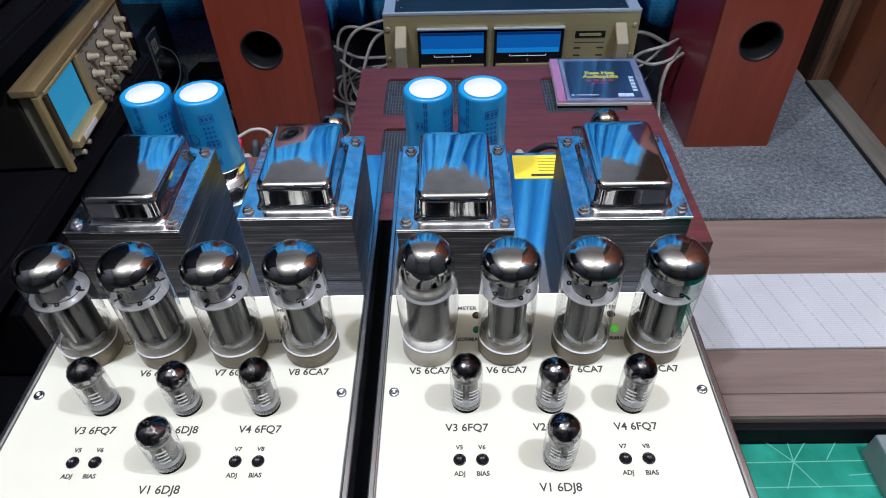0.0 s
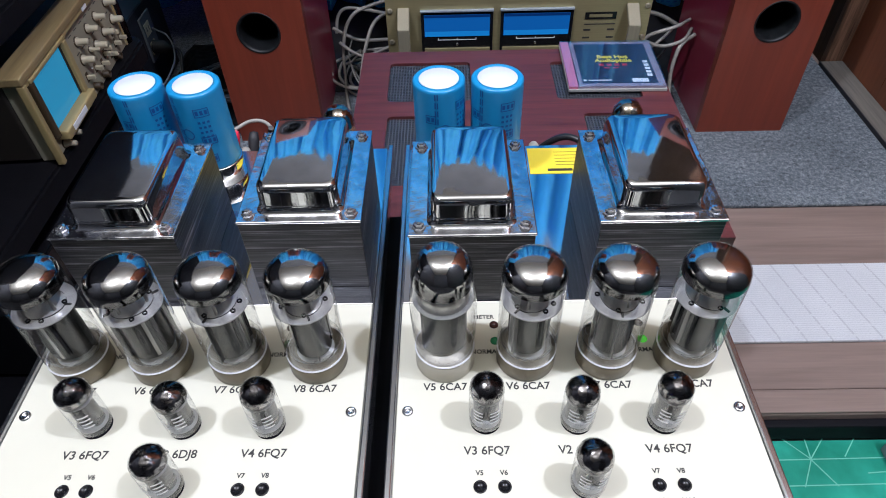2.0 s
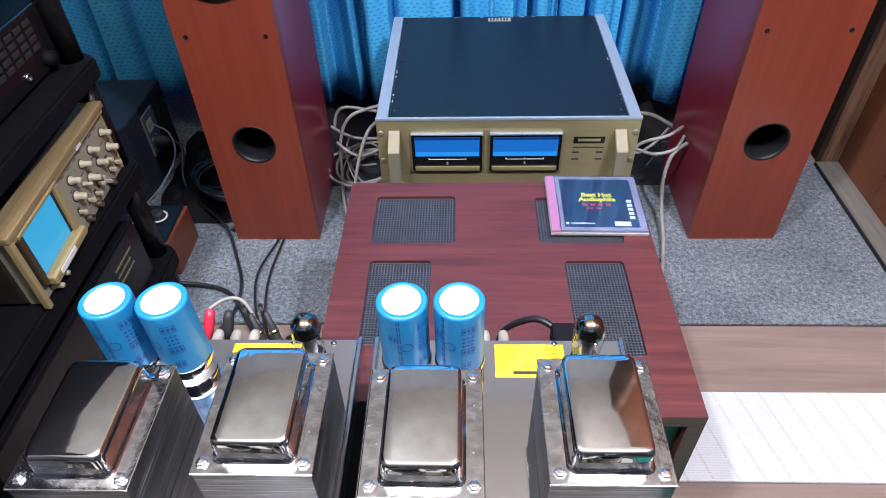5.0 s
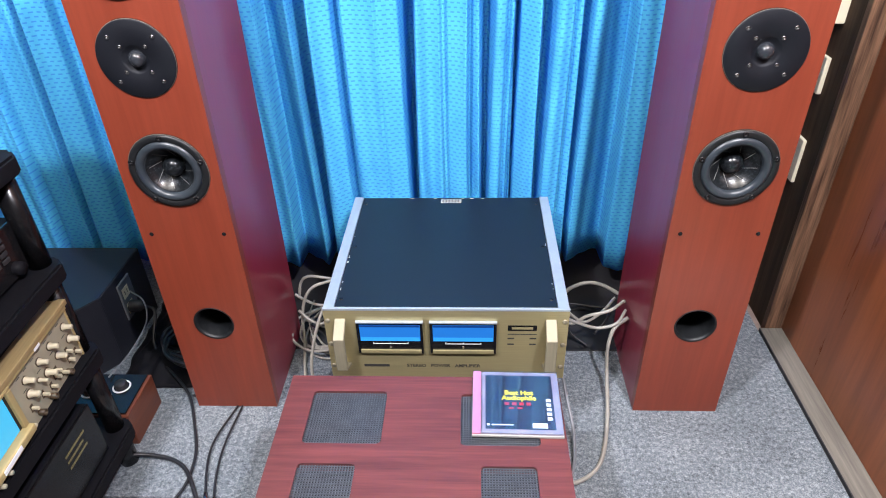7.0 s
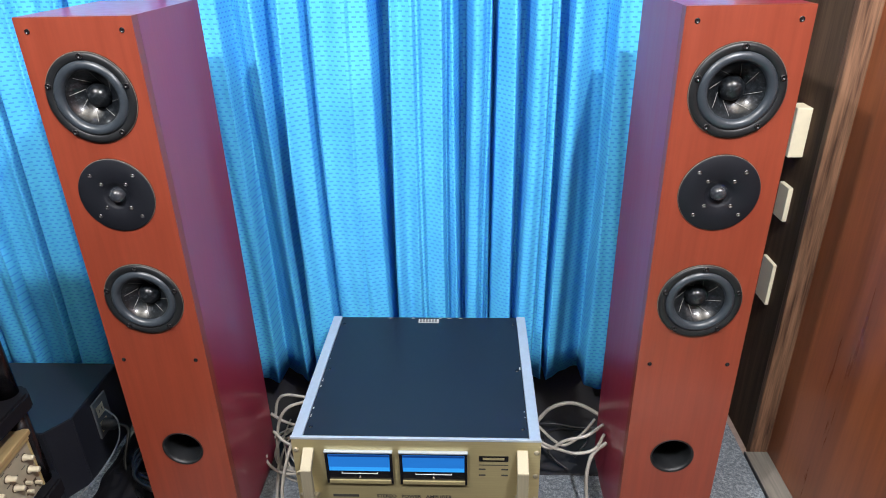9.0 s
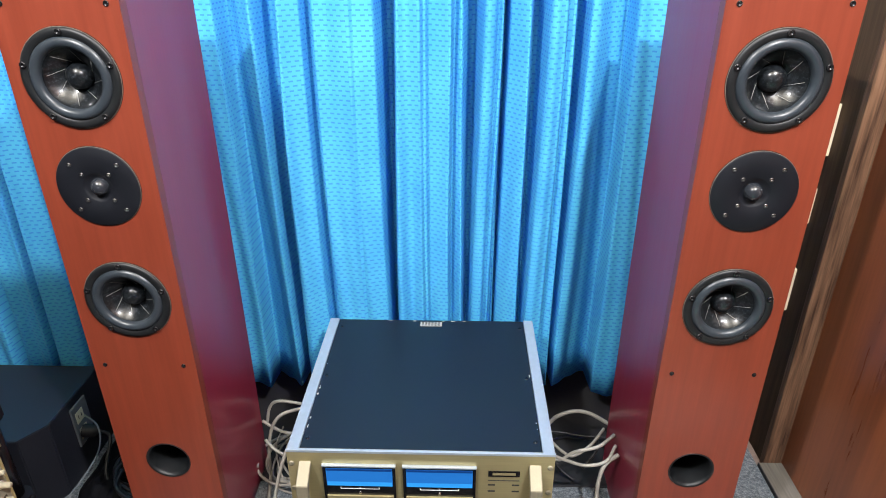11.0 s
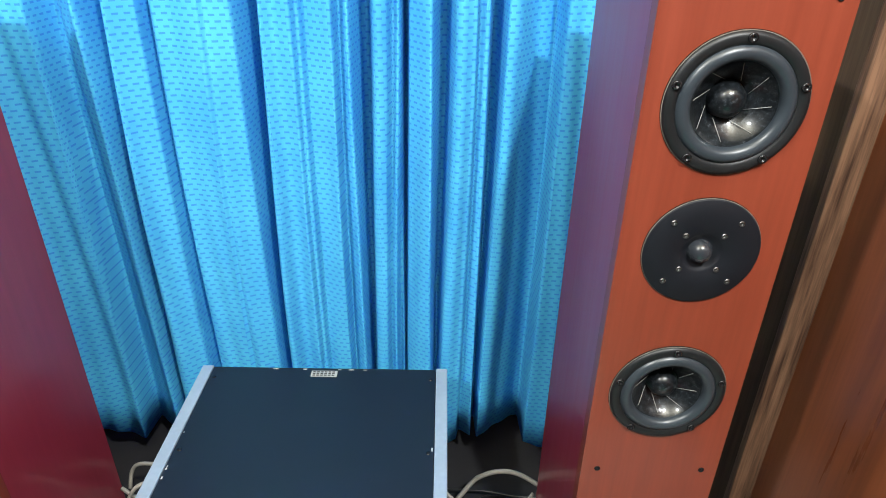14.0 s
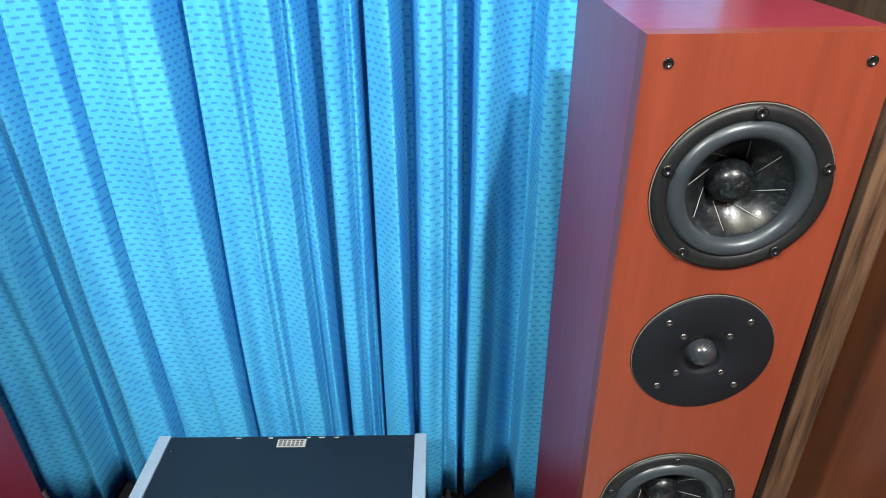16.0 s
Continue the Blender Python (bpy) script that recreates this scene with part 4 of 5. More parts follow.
def waisted_tube():
    """The taller valve with a bright collar under its dome."""
    t = thing("power_tube", pose(0, 0, 0), "waisted glass power tube with bright metal collar and pale base", "vacuum tube", "power tubes")
    part("base", lathe([(0, 0), (0.0186, 0), (0.0196, 0.001), (0.0196, 0.0150), (0.0190, 0.0165), (0, 0.0167)], 40), "tube_base_pale", t, "pale metal base")
    part("base_ring", lathe([(0.0186, 0.0163), (0.0197, 0.0166), (0.0197, 0.0171), (0.0188, 0.0174)], 40), "print_white", t, "thin pale cement ring")
    prof = [(0.0180, 0.0168), (0.0188, 0.0215), (0.0203, 0.032), (0.0208, 0.05), (0.0208, 0.064), (0.0200, 0.070), (0.0188, 0.0735), (0.0186, 0.078), (0.0188, 0.084)]
    for i in range(1, 10):
        a = math.pi / 2 * i / 10
        prof.append((0.0063 + 0.0125 * math.cos(a), 0.084 + 0.0192 * math.sin(a)))
    prof += [(0.003, 0.1036), (0, 0.1037)]
    part("glass", lathe(prof, 40), "tube_glass", t, "clear waisted glass envelope")
    gp = [(0.0180, 0.0795)] + [(r - 0.0005, z - 0.0004) for r, z in prof if z >= 0.0839][:-1] + [(0, 0.1032)]
    part("getter", lathe(gp, 40), "getter", t, "dark mirror getter coating")
    part("collar", lathe([(0.0150, 0.066), (0.0165, 0.067), (0.0166, 0.079), (0.0150, 0.0795)], 36), "tube_metal_bright", t, "bright metal collar")
    bm = lathe([(0.0105, 0.0195), (0.0105, 0.065)], 24)
    bmesh.ops.scale(bm, vec=(1.4, 1.0, 1), verts=bm.verts)
    part("plate", bm, "tube_metal", t, "dark grey metal anode")
    part("mica_disc", lathe([(0.0, 0.0655), (0.0188, 0.0655), (0.0188, 0.0662), (0, 0.0662)], 28), "mica", t)
    return t


def small_tube(k=1.0):
    t = thing("signal_tube", pose(0, 0, 0), "small glass signal tube with dark silvered pointed tip", "vacuum tube", "small signal tubes")
    part("socket", lathe([(0, 0), (0.0096, 0), (0.0096, 0.0004), (0.0090, 0.0008), (0, 0.0008)], 28), "black_satin", t, "thin dark socket ring")
    prof = [(r, z * k) for r, z in [(0.0092, 0.0015), (0.0103, 0.004), (0.0105, 0.012), (0.0105, 0.037), (0.0100, 0.0415), (0.0083, 0.045), (0.0055, 0.0475), (0.0028, 0.0487), (0.0016, 0.0500), (0, 0.0515)]]
    part("glass", lathe(prof, 32), "tube_glass", t, "clear glass envelope")
    part("getter", lathe([(r, z * k) for r, z in [(0.0100, 0.0365), (0.0097, 0.0411), (0.0080, 0.0445), (0.0053, 0.0469), (0.0026, 0.0481), (0, 0.0486)]], 32), "getter_small", t, "dark mirror getter coating")
    bm = lathe([(0.0046, 0.008), (0.0046, 0.032 * k)], 18)
    bmesh.ops.scale(bm, vec=(0.8, 1.1, 1), verts=bm.verts)
    bmesh.ops.translate(bm, vec=(0.0042, 0, 0), verts=bm.verts)
    other = lathe([(0.0046, 0.008), (0.0046, 0.032 * k)], 18)
    bmesh.ops.scale(other, vec=(0.8, 1.1, 1), verts=other.verts)
    bmesh.ops.translate(other, vec=(-0.0042, 0, 0), verts=other.verts)
    part("plate", join(bm, other), "tube_metal_mid", t, "pair of grey metal anodes")
    for z in (0.0065, 0.033 * k):
        part("mica_disc", lathe([(0, z), (0.0094, z), (0.0094, z + 0.0006), (0, z + 0.0006)], 24), "mica", t)
    for a0 in (-2.4, -1.4):
        bm = bmesh.new()
        for i in range(4):
            z = 0.014 + 0.0035 * i
            vs = []
            for k in range(7):
                a = a0 + 0.1 * k
                vs.append((bm.verts.new((0.01062 * math.cos(a), 0.01062 * math.sin(a), z)), bm.verts.new((0.01062 * math.cos(a), 0.01062 * math.sin(a), z + 0.0014))))
            for p, q in zip(vs, vs[1:]):
                bm.faces.new((p[0], q[0], q[1], p[1]))
        part("printing", bm, "print_white", t, "worn white print marks")
    return t


def rectifier_tube():
    t = thing("rectifier_tube", pose(0, 0, 0), "short glass tube behind the transformer, amber tinted top", "vacuum tube", "rear tubes")
    part("socket", lathe([(0, 0), (0.0125, 0), (0.0125, 0.010), (0.0115, 0.012), (0, 0.012)], 28), "black_gloss", t)
    prof = [(0.0095, 0.0115), (0.0118, 0.016), (0.0125, 0.024), (0.0136, 0.036), (0.0136, 0.047), (0.0122, 0.055), (0.0085, 0.0605), (0.004, 0.0625), (0, 0.063)]
    part("glass", lathe(prof, 32), "tube_glass", t, "clear glass envelope")
    part("getter", lathe([(0.0131, 0.046), (0.0117, 0.0545), (0.0082, 0.0598), (0.0038, 0.0618), (0, 0.0623)], 32), "getter_rear", t, "smoky mirror coating")
    part("plate", lathe([(0.0062, 0.018), (0.0062, 0.042), (0, 0.042)], 20), "tube_metal_bright", t)
    return t


def capacitor():
    c = thing("filter_capacitor", pose(0, 0, 0), "tall bright blue can capacitor with a white top", "capacitor", "blue can capacitors")
    r = 0.0212
    part("clamp", lathe([(0.0, 0), (0.0222, 0), (0.0222, 0.018), (0.0216, 0.019), (0.0, 0.019)], 40), "chrome", c, "chromed clamp ring")
    part("sleeve", lathe([(0.0, 0.004), (r - 0.0006, 0.0193), (r, 0.0197), (r, 0.0215), (r, 0.0885), (r, 0.0905), (r - 0.0012, 0.0918), (r - 0.0040, 0.0920), (r - 0.0046, 0.0912), (0.0, 0.0912)], 40), "cap_sleeve", c, "printed blue plastic sleeve")
    part("end_disc", lathe([(0.0, 0.0914), (0.0162, 0.0914), (0.0160, 0.0917), (0, 0.0918)], 36), "cap_top", c, "white vent disc")
    # unreadable print: rows of short strokes in rounded frames, and a round mark
    rr = r + 0.00025

    def patch(a0, a1, z0, z1, bm):
        n = max(1, int((a1 - a0) / 0.08))
        lo = [bm.verts.new((rr * math.cos(a0 + (a1 - a0) * k / n), rr * math.sin(a0 + (a1 - a0) * k / n), z0)) for k in range(n + 1)]
        hi = [bm.verts.new((rr * math.cos(a0 + (a1 - a0) * k / n), rr * math.sin(a0 + (a1 - a0) * k / n), z1)) for k in range(n + 1)]
        for k in range(n):
            bm.faces.new((lo[k], lo[k + 1], hi[k + 1], hi[k]))

    for a0, z0, n in ((-1.35, 0.0745, 3), (-1.35, 0.0480, 3), (-1.35, 0.0300, 2), (-2.55, 0.0640, 2)):
        bm = bmesh.new()
        wide = 0.17 * n + 0.06
        for z in (z0 - 0.0020, z0 + 0.0052):
            patch(a0, a0 + wide, z, z + 0.0007, bm)
        for a in (a0, a0 + wide - 0.035):
            patch(a, a + 0.035, z0 - 0.0013, z0 + 0.0052, bm)
        part("print_frame", bm, "cap_print", c, "dark blue printed outline")
        for k in range(n):
            bm = bmesh.new()
            patch(a0 + 0.06 + 0.17 * k, a0 + 0.17 + 0.17 * k, z0, z0 + 0.0038, bm)
            part("print_bar", bm, "cap_print", c)
    for row in range(4):
        for k in range(3):
            bm = bmesh.new()
            patch(-1.30 + 0.17 * k, -1.20 + 0.17 * k, 0.0665 - 0.0046 * row, 0.0686 - 0.0046 * row, bm)
            part("print_bar", bm, "cap_print", c)
    bm = bmesh.new()
    for k in range(20):
        t0, t1 = 2 * math.pi * k / 20, 2 * math.pi * (k + 1) / 20
        q = [(-1.82 + ra * math.cos(t) / r, 0.056 + ra * math.sin(t)) for ra, t in ((0.0052, t0), (0.0052, t1), (0.0042, t1), (0.0042, t0))]
        bm.faces.new([bm.verts.new((rr * math.cos(a), rr * math.sin(a), z)) for a, z in q])
    part("round_mark", bm, "cap_print", c, "dark blue printed ring")
    bm = bmesh.new()
    for a in (-2.18, -2.09):
        for k in range(9):
            z = 0.024 + k * 0.0075
            q = [((r + 0.00025) * math.cos(b), (r + 0.00025) * math.sin(b), zz) for b, zz in ((a, z), (a + 0.05, z), (a + 0.05, z + 0.0055), (a, z + 0.0055))]
            bm.faces.new([bm.verts.new(v) for v in q])
    part("stripe", bm, "cap_print", c, "dashed polarity stripe")
    return c


def transformer(name_label, w, d, h):
    """Laminated core on the deck, chromed top flange and bell cover."""
    t = thing("transformer", pose(0, 0, 0), name_label, "transformer", "chrome transformers")
    part("core", box(-w / 2 + 0.001, w / 2 - 0.001, -d / 2 + 0.001, d / 2 - 0.001, 0.0, h - 0.002, 0.0006, 1), "laminations", t, "dark stacked steel laminations")
    part("flange", box(-w / 2, w / 2, -d / 2, d / 2, h - 0.002, h, 0.0008), "chrome_flange", t, "polished chrome flange")
    bw, bd, bh = w * 0.64, d * 0.80, 0.022
    bm = bmesh.new()
    levels = ((1.10, 1.06, 0.0), (1.04, 1.02, 0.0014), (1.01, 1.005, 0.005), (1.0, 1.0, 0.016), (0.985, 0.985, 0.0195), (0.95, 0.955, 0.0214), (0.88, 0.90, bh))
    rings = []
    for fx, fy, z in levels:
        hx, hy, r = bw / 2 * fx, bd / 2 * fy, 0.0065
        ring = []
        for cx, cy, a0 in ((hx - r, -hy + r, -90), (hx - r, hy - r, 0), (-hx + r, hy - r, 90), (-hx + r, -hy + r, 180)):
            for k in range(6):
                a = math.radians(a0 + 18 * k)
                ring.append(bm.verts.new((cx + r * math.cos(a), cy + r * math.sin(a), h + z)))
        rings.append(ring)
    for a, b in zip(rings, rings[1:]):
        for i in range(len(a)):
            j = (i + 1) % len(a)
            bm.faces.new((a[i], a[j], b[j], b[i])).smooth = True
    bm.faces.new(rings[-1]).smooth = True
    part("bell_cover", bm, "chrome_bell", t, "polished chrome bell cover")
    nut = None
    for sx in (-1, 1):
        for sy in (-1, 1):
            at = (sx * (w / 2 - 0.0075), sy * (d / 2 - 0.0085), h)
            if nut is None:
                nut = part("bolt", lathe([(0.0048, 0), (0.0048, 0.0008), (0.0036, 0.001), (0.0036, 0.0034), (0.0020, 0.0037), (0.0020, 0.0046), (0, 0.0048)], 6), "chrome_dull", t, "hex bolt", smooth=False, at=at)
            else:
                again(nut, at, t)
    return t


PLATE_Z = 0.428
BIG = power_tube()
WAIST = waisted_tube()
SMALL = small_tube(0.96)
SHORT = small_tube(0.87)
RECT = rectifier_tube()
CAN = capacitor()
used = set()


def place(proto, x, y, z, rz=0.0, label=""):
    """The first call moves the built thing into place, later ones copy it."""
    m = pose(x, y, z, 0, 0, rz)
    if proto.name in used:
        ob = copy_thing(proto, m)
    else:
        used.add(proto.name)
        proto.matrix_basis = m
        ob = proto
    if label:
        ob["label"] = label
    return ob


def tube_amplifier(cx, label, waist, lit):
    a = thing("tube_amplifier", pose(cx, 0.0, 0.364), label, "tube amplifier", "pair of tube amplifiers")
    z = PLATE_Z - 0.364
    part("chassis", box(-0.1165, 0.1165, 0.125, 0.532, 0.0, z - 0.003, 0.003), "chrome", a, "mirror-polished metal chassis")
    trim = part("side_trim", box(-0.0022, 0.0022, 0.124, 0.533, z - 0.020, z + 0.001, 0.001), "chrome_dull", a, "bright metal edge trim", at=(-0.1145, 0, 0))
    again(trim, (0.1145, 0, 0), a)
    part("top_plate", box(-0.1115, 0.1115, 0.128, 0.341, z - 0.003, z, 0.0008), "cream_enamel", a, "cream enamelled top plate with black lettering")
    part("deck", box(-0.1115, 0.1115, 0.3415, 0.530, z - 0.003, z - 0.0008, 0.0005), "chrome", a, "polished rear deck")
    t = 0.0002
    for i, x in enumerate((-0.0805, -0.0265, 0.0265, 0.079)):
        letters("V%d 6CA7" % (5 + i), 0.0076, "print_ink", a, (x, 0.2690, z + t), 0.00012)
    for body, x, y, s in (("V3 6FQ7", -0.0555, 0.2240, 0.0076), ("V2 6DJ8", 0.0005, 0.2240, 0.0076), ("V4 6FQ7", 0.054, 0.2240, 0.0076), ("V1 6DJ8", 0.0005, 0.1830, 0.0076),
                          ("V5", -0.0605, 0.2100, 0.0042), ("V6", -0.0462, 0.2100, 0.0042), ("V7", 0.043, 0.2100, 0.0042), ("V8", 0.0575, 0.2100, 0.0042),
                          ("ADJ", -0.0605, 0.1922, 0.0042), ("BIAS", -0.0462, 0.1922, 0.0042), ("ADJ", 0.043, 0.1922, 0.0042), ("BIAS", 0.0575, 0.1922, 0.0042),
                          ("NORMAL", -0.053, 0.2965, 0.0048), ("NORMAL", 0.053, 0.2965, 0.0048), ("METER", -0.053, 0.3265, 0.0048), ("METER", 0.053, 0.3265, 0.0048)):
        letters(body, s, "print_ink", a, (x, y, z + t), 0.0001)
    pot = None
    for x in (-0.0605, -0.0462, 0.043, 0.0575):
        at = (x, 0.2016, z)
        if pot is None:
            pot = part("bias_trimmer", lathe([(0.0040, 0), (0.0040, 0.0006), (0.0031, 0.0006), (0.0030, 0.0002), (0, 0.0002)], 18), "black_gloss", a, "black recessed trimmer", at=at)
        else:
            again(pot, at, a)
    sc = None
    for x in (-0.1045, 0.1045):
        for y in (0.2515, 0.145):
            if sc is None:
                sc = part("screw", lathe([(0.0036, 0), (0.0034, 0.0013), (0.0017, 0.0015), (0.0014, 0.0006), (0, 0.0006)], 16), "chrome_dull", a, "hex socket screw", at=(x, y, z))
            else:
                again(sc, (x, y, z), a)
    for x, g in ((-0.046, lit[0]), (0.0555, lit[1])):
        part("indicator_lamp", lathe([(0.0032, 0), (0.0032, 0.0006), (0.0025, 0.001), (0.0018, 0.0024), (0, 0.0029)], 18), "led_green" if g else "led_off_green", a, "green indicator lamp", at=(x, 0.3055, z))
        part("indicator_lamp", lathe([(0.0032, 0), (0.0032, 0.0006), (0.0025, 0.001), (0.0018, 0.0020), (0, 0.0024)], 18), "led_off", a, "unlit dark red lamp", at=(x, 0.3195, z))
    lab = part("rating_label", box(-0.004, 0.060, 0.488, 0.525, z - 0.0008, z - 0.0004), "label_yellow", a, "yellow printed rating label")
    for k in range(5):
        part("print_bar", box(0.020, 0.056, 0.4997 + k * 0.0047, 0.5001 + k * 0.0047, z - 0.0004, z - 0.0002), "print_ink", lab)
    part("print_bar", box(0.012, 0.034, 0.4912, 0.4945, z - 0.0004, z - 0.0002), "print_ink", lab)
    for x in (-0.02, 0.052, 0.09):
        part("deck_screw", lathe([(0.0028, 0), (0.0026, 0.0012), (0, 0.0016)], 12), "chrome_dull", a, at=(x, 0.43 if x < 0 else 0.526, z - 0.0008))
    # binding posts on the back
    for k, x in enumerate((-0.03, -0.012, 0.006)):
        part("binding_post", lathe([(0.0052, 0), (0.0052, 0.016), (0.0042, 0.020), (0, 0.020)], 14), "tube_base_pale", a, "pale speaker terminal", at=pose(x, 0.532, z - 0.016, -90, 0, 0))
    for i, x in enumerate((-0.0805, -0.0265, 0.0265, 0.079)):
        pr = WAIST if (waist and i == 0) else BIG
        place(pr, cx + x, 0.2915, PLATE_Z, 37 * i + (11 if waist else 0))
    for x, y in ((-0.0555, 0.2445), (0.001, 0.2435), (0.0545, 0.2430), (0.0015, 0.2030)):
        place(SHORT if abs(x) < 0.01 else SMALL, cx + x, y, PLATE_Z, 0)
    place(RECT, cx + 0.0755, 0.503, PLATE_Z)
    for x in (-0.083, -0.036):
        place(CAN, cx + x, 0.497, PLATE_Z, 25 if x < -0.05 else -8)
    return a


tube_amplifier(-0.1825, "chrome and cream tube power amplifier beside the rack", False, (False, False))
tube_amplifier(0.0625, "chrome and cream tube power amplifier with lit green lamps", True, (False, True))
TR = transformer("chrome-topped laminated power transformer on the tube amplifier", 0.086, 0.105, 0.068)
for tx, ty in ((-0.2405, 0.3975), (-0.1165, 0.4100), (0.0015, 0.3945), (0.1305, 0.4050)):
    place(TR, tx, ty, PLATE_Z - 0.0008)

stand = thing("equipment_stand", pose(-0.06, 0.32, -0.06), "low black stand under the tube amplifiers", "stand")
part("top_board", box(-0.235, 0.225, -0.19, 0.185, 0.406, 0.424, 0.002), "black_satin", stand)
for sx in (-0.21, 0.19):
    for sy in (-0.16, 0.15):
        part("leg", box(sx - 0.015, sx + 0.015, sy - 0.015, sy + 0.015, 0.05 if sy > 0 else 0.0, 0.406), "black_satin", stand)


# ---- equipment rack at the side ----
def rack():
    r = thing("equipment_rack", pose(-0.50, 1.02, 0.0), "black rack with thick wooden shelves and round posts", "rack")
    for z, t in ((0.100, 0.030), (0.300, 0.034), (0.482, 0.030), (0.672, 0.030)):
        bm = bmesh.new()
        pts = ((0, -0.02), (-0.02, 0), (-0.50, 0), (-0.50, -0.80), (0, -0.80))
        lo = [bm.verts.new((x, y, z - t)) for x, y in pts]
        hi = [bm.verts.new((x, y, z)) for x, y in pts]
        bm.faces.new(hi), bm.faces.new(lo[::-1])
        for i in range(len(pts)):
            j = (i + 1) % len(pts)
            bm.faces.new((lo[i], lo[j], hi[j], hi[i]))
        bmesh.ops.recalc_face_normals(bm, faces=bm.faces)
        bmesh.ops.bevel(bm, geom=list(bm.edges), offset=0.004, segments=2, affect="EDGES")
        part("shelf", bm, "black_satin", r, "thick black shelf with worn edges")
    for z0, z1 in ((0.0, 0.070), (0.100, 0.266), (0.300, 0.452), (0.482, 0.642)):
        for x, y in ((-0.033, -0.024), (-0.465, -0.035), (-0.035, -0.765), (-0.465, -0.765)):
            part("post", lathe([(0, z0), (0.017, z0), (0.017, z1), (0, z1)], 20), "black_gloss", r, "black steel tube post", at=(x, y, 0))
    return r


rack()


def oscilloscope():
    """Front faces +x; y runs along its width."""
    o = thing("oscilloscope", pose(-0.493, 0.683, 0.3005, 0, 0, 3.2), "beige bench oscilloscope with blue screen on the rack shelf", "oscilloscope")
    w, h, d = 0.304, 0.120, 0.36
    # case coloured dark to stand for the shadow under the shelf
    part("case", box(-d, -0.030, 0.002, w - 0.002, 0.004, h - 0.003, 0.003), "scope_dark", o, "metal case with the shelf's shadow in its dark colour")
    part("front_panel", box(-0.029, -0.010, 0.0045, w - 0.004, 0.002, h - 0.010), "scope_panel", o, "pale control panel")
    frame_top = part("frame_top", box(-0.032, 0.0, -0.004, w, h - 0.010, h, 0.0015), "scope_wood", o, "deep tan upper edge of the housing")
    part("frame_side", box(-0.009, 0.0, -0.004, 0.004, 0.0, h - 0.0105, 0.0012), "scope_beige", o, "thin tan side edge")
    part("frame_side", box(-0.030, -0.008, w - 0.004, w, 0.0, h - 0.0105, 0.0012), "scope_beige", o, "thin tan side edge")
    part("frame_step", box(-0.012, -0.002, 0.005, w - 0.005, h - 0.0165, h - 0.0105, 0.001), "scope_beige", o, "stepped inner edge of the frame")
    bez = part("screen_bezel", box(-0.010, 0.001, 0.112, 0.122, 0.028, 0.104, 0.0015), "scope_beige", o, "raised tan bezel round the screen")
    part("bezel_rail", box(-0.010, 0.001, 0.012, 0.122, 0.1042, 0.1092, 0.0012), "scope_beige", bez)
    # this rail takes the shade tone instead of the bezel's beige
    part("bezel_rail", box(-0.010, 0.001, 0.010, 0.019, 0.028, 0.104, 0.0015), "scope_shade", bez, "inner edge in the painted shade tone")
    part("bezel_sill", box(-0.010, 0.009, 0.020, 0.122, 0.020, 0.0325, 0.002), "scope_beige", bez, "deep ledge under the screen")
    part("screen", box(-0.010, -0.005, 0.020, 0.111, 0.033, 0.1035), "screen_blue", o, "lit plain blue screen")
    part("screen_mask", box(-0.0048, -0.0040, 0.0195, 0.0250, 0.033, 0.1035), "scope_dark", o, "dark edge of the screen")
    part("screen_mask", box(-0.0048, -0.0040, 0.1070, 0.1115, 0.033, 0.1035), "scope_dark", o, "dark edge of the screen")
    part("label_strip", box(0.009, 0.0096, 0.036, 0.082, 0.0235, 0.0310), "print_white", o, "white label strip")
    knobs = [(0.283, 0.078, 8), (0.237, 0.078, 8), (0.285, 0.051, 9), (0.203, 0.077, 8), (0.245, 0.051, 8), (0.163, 0.078, 8), (0.209, 0.049, 9), (0.159, 0.054, 9), (0.187, 0.054, 5),
             (0.051, 0.011, 7), (0.031, 0.008, 7)]
    for y, z, r in knobs:
        r *= 0.00052
        k = part("knob", lathe([(r * 1.5, 0), (r * 1.45, 0.003), (r * 1.05, 0.0045), (r, 0.010 + r), (r * 0.88, 0.012 + r), (0, 0.012 + r)], 18), "knob_ivory", o, "ivory control knob", at=pose(-0.010, y, z, 0, 90, 0))
        # ring that paints the knob's shadow on the panel
        part("knob_shadow", lathe([(r * 1.75, 0), (r * 1.7, 0.0014), (r * 1.4, 0.0016)], 18), "scope_shade", k, "painted shadow ring round the knob")
    for y, z in ((0.240, 0.020), (0.265, 0.024), (0.287, 0.022), (0.221, 0.030), (0.182, 0.030), (0.205, 0.024), (0.151, 0.033), (0.268, 0.040), (0.228, 0.036)):
        part("lever", box(-0.010, 0.001, y - 0.0022, y + 0.0022, z - 0.0040, z + 0.0016, 0.0006, 1), "knob_ivory", o, "small ivory slide lever")
        part("slot", box(-0.010, -0.0094, y - 0.0036, y + 0.0036, z - 0.0075, z + 0.0055), "scope_shade", o)
    for y, z, r in ((0.083, 0.012, 3.4), (0.066, 0.014, 3.0), (0.119, 0.012, 3.6), (0.100, 0.014, 3.0), (0.135, 0.012, 3.2)):
        r *= 0.001
        part("knob", lathe([(r, 0), (r, 0.007), (r * 0.8, 0.008), (0, 0.008)], 14), "knob_ivory", o, "small ivory push knob", at=pose(-0.010, y, z, 0, 90, 0))
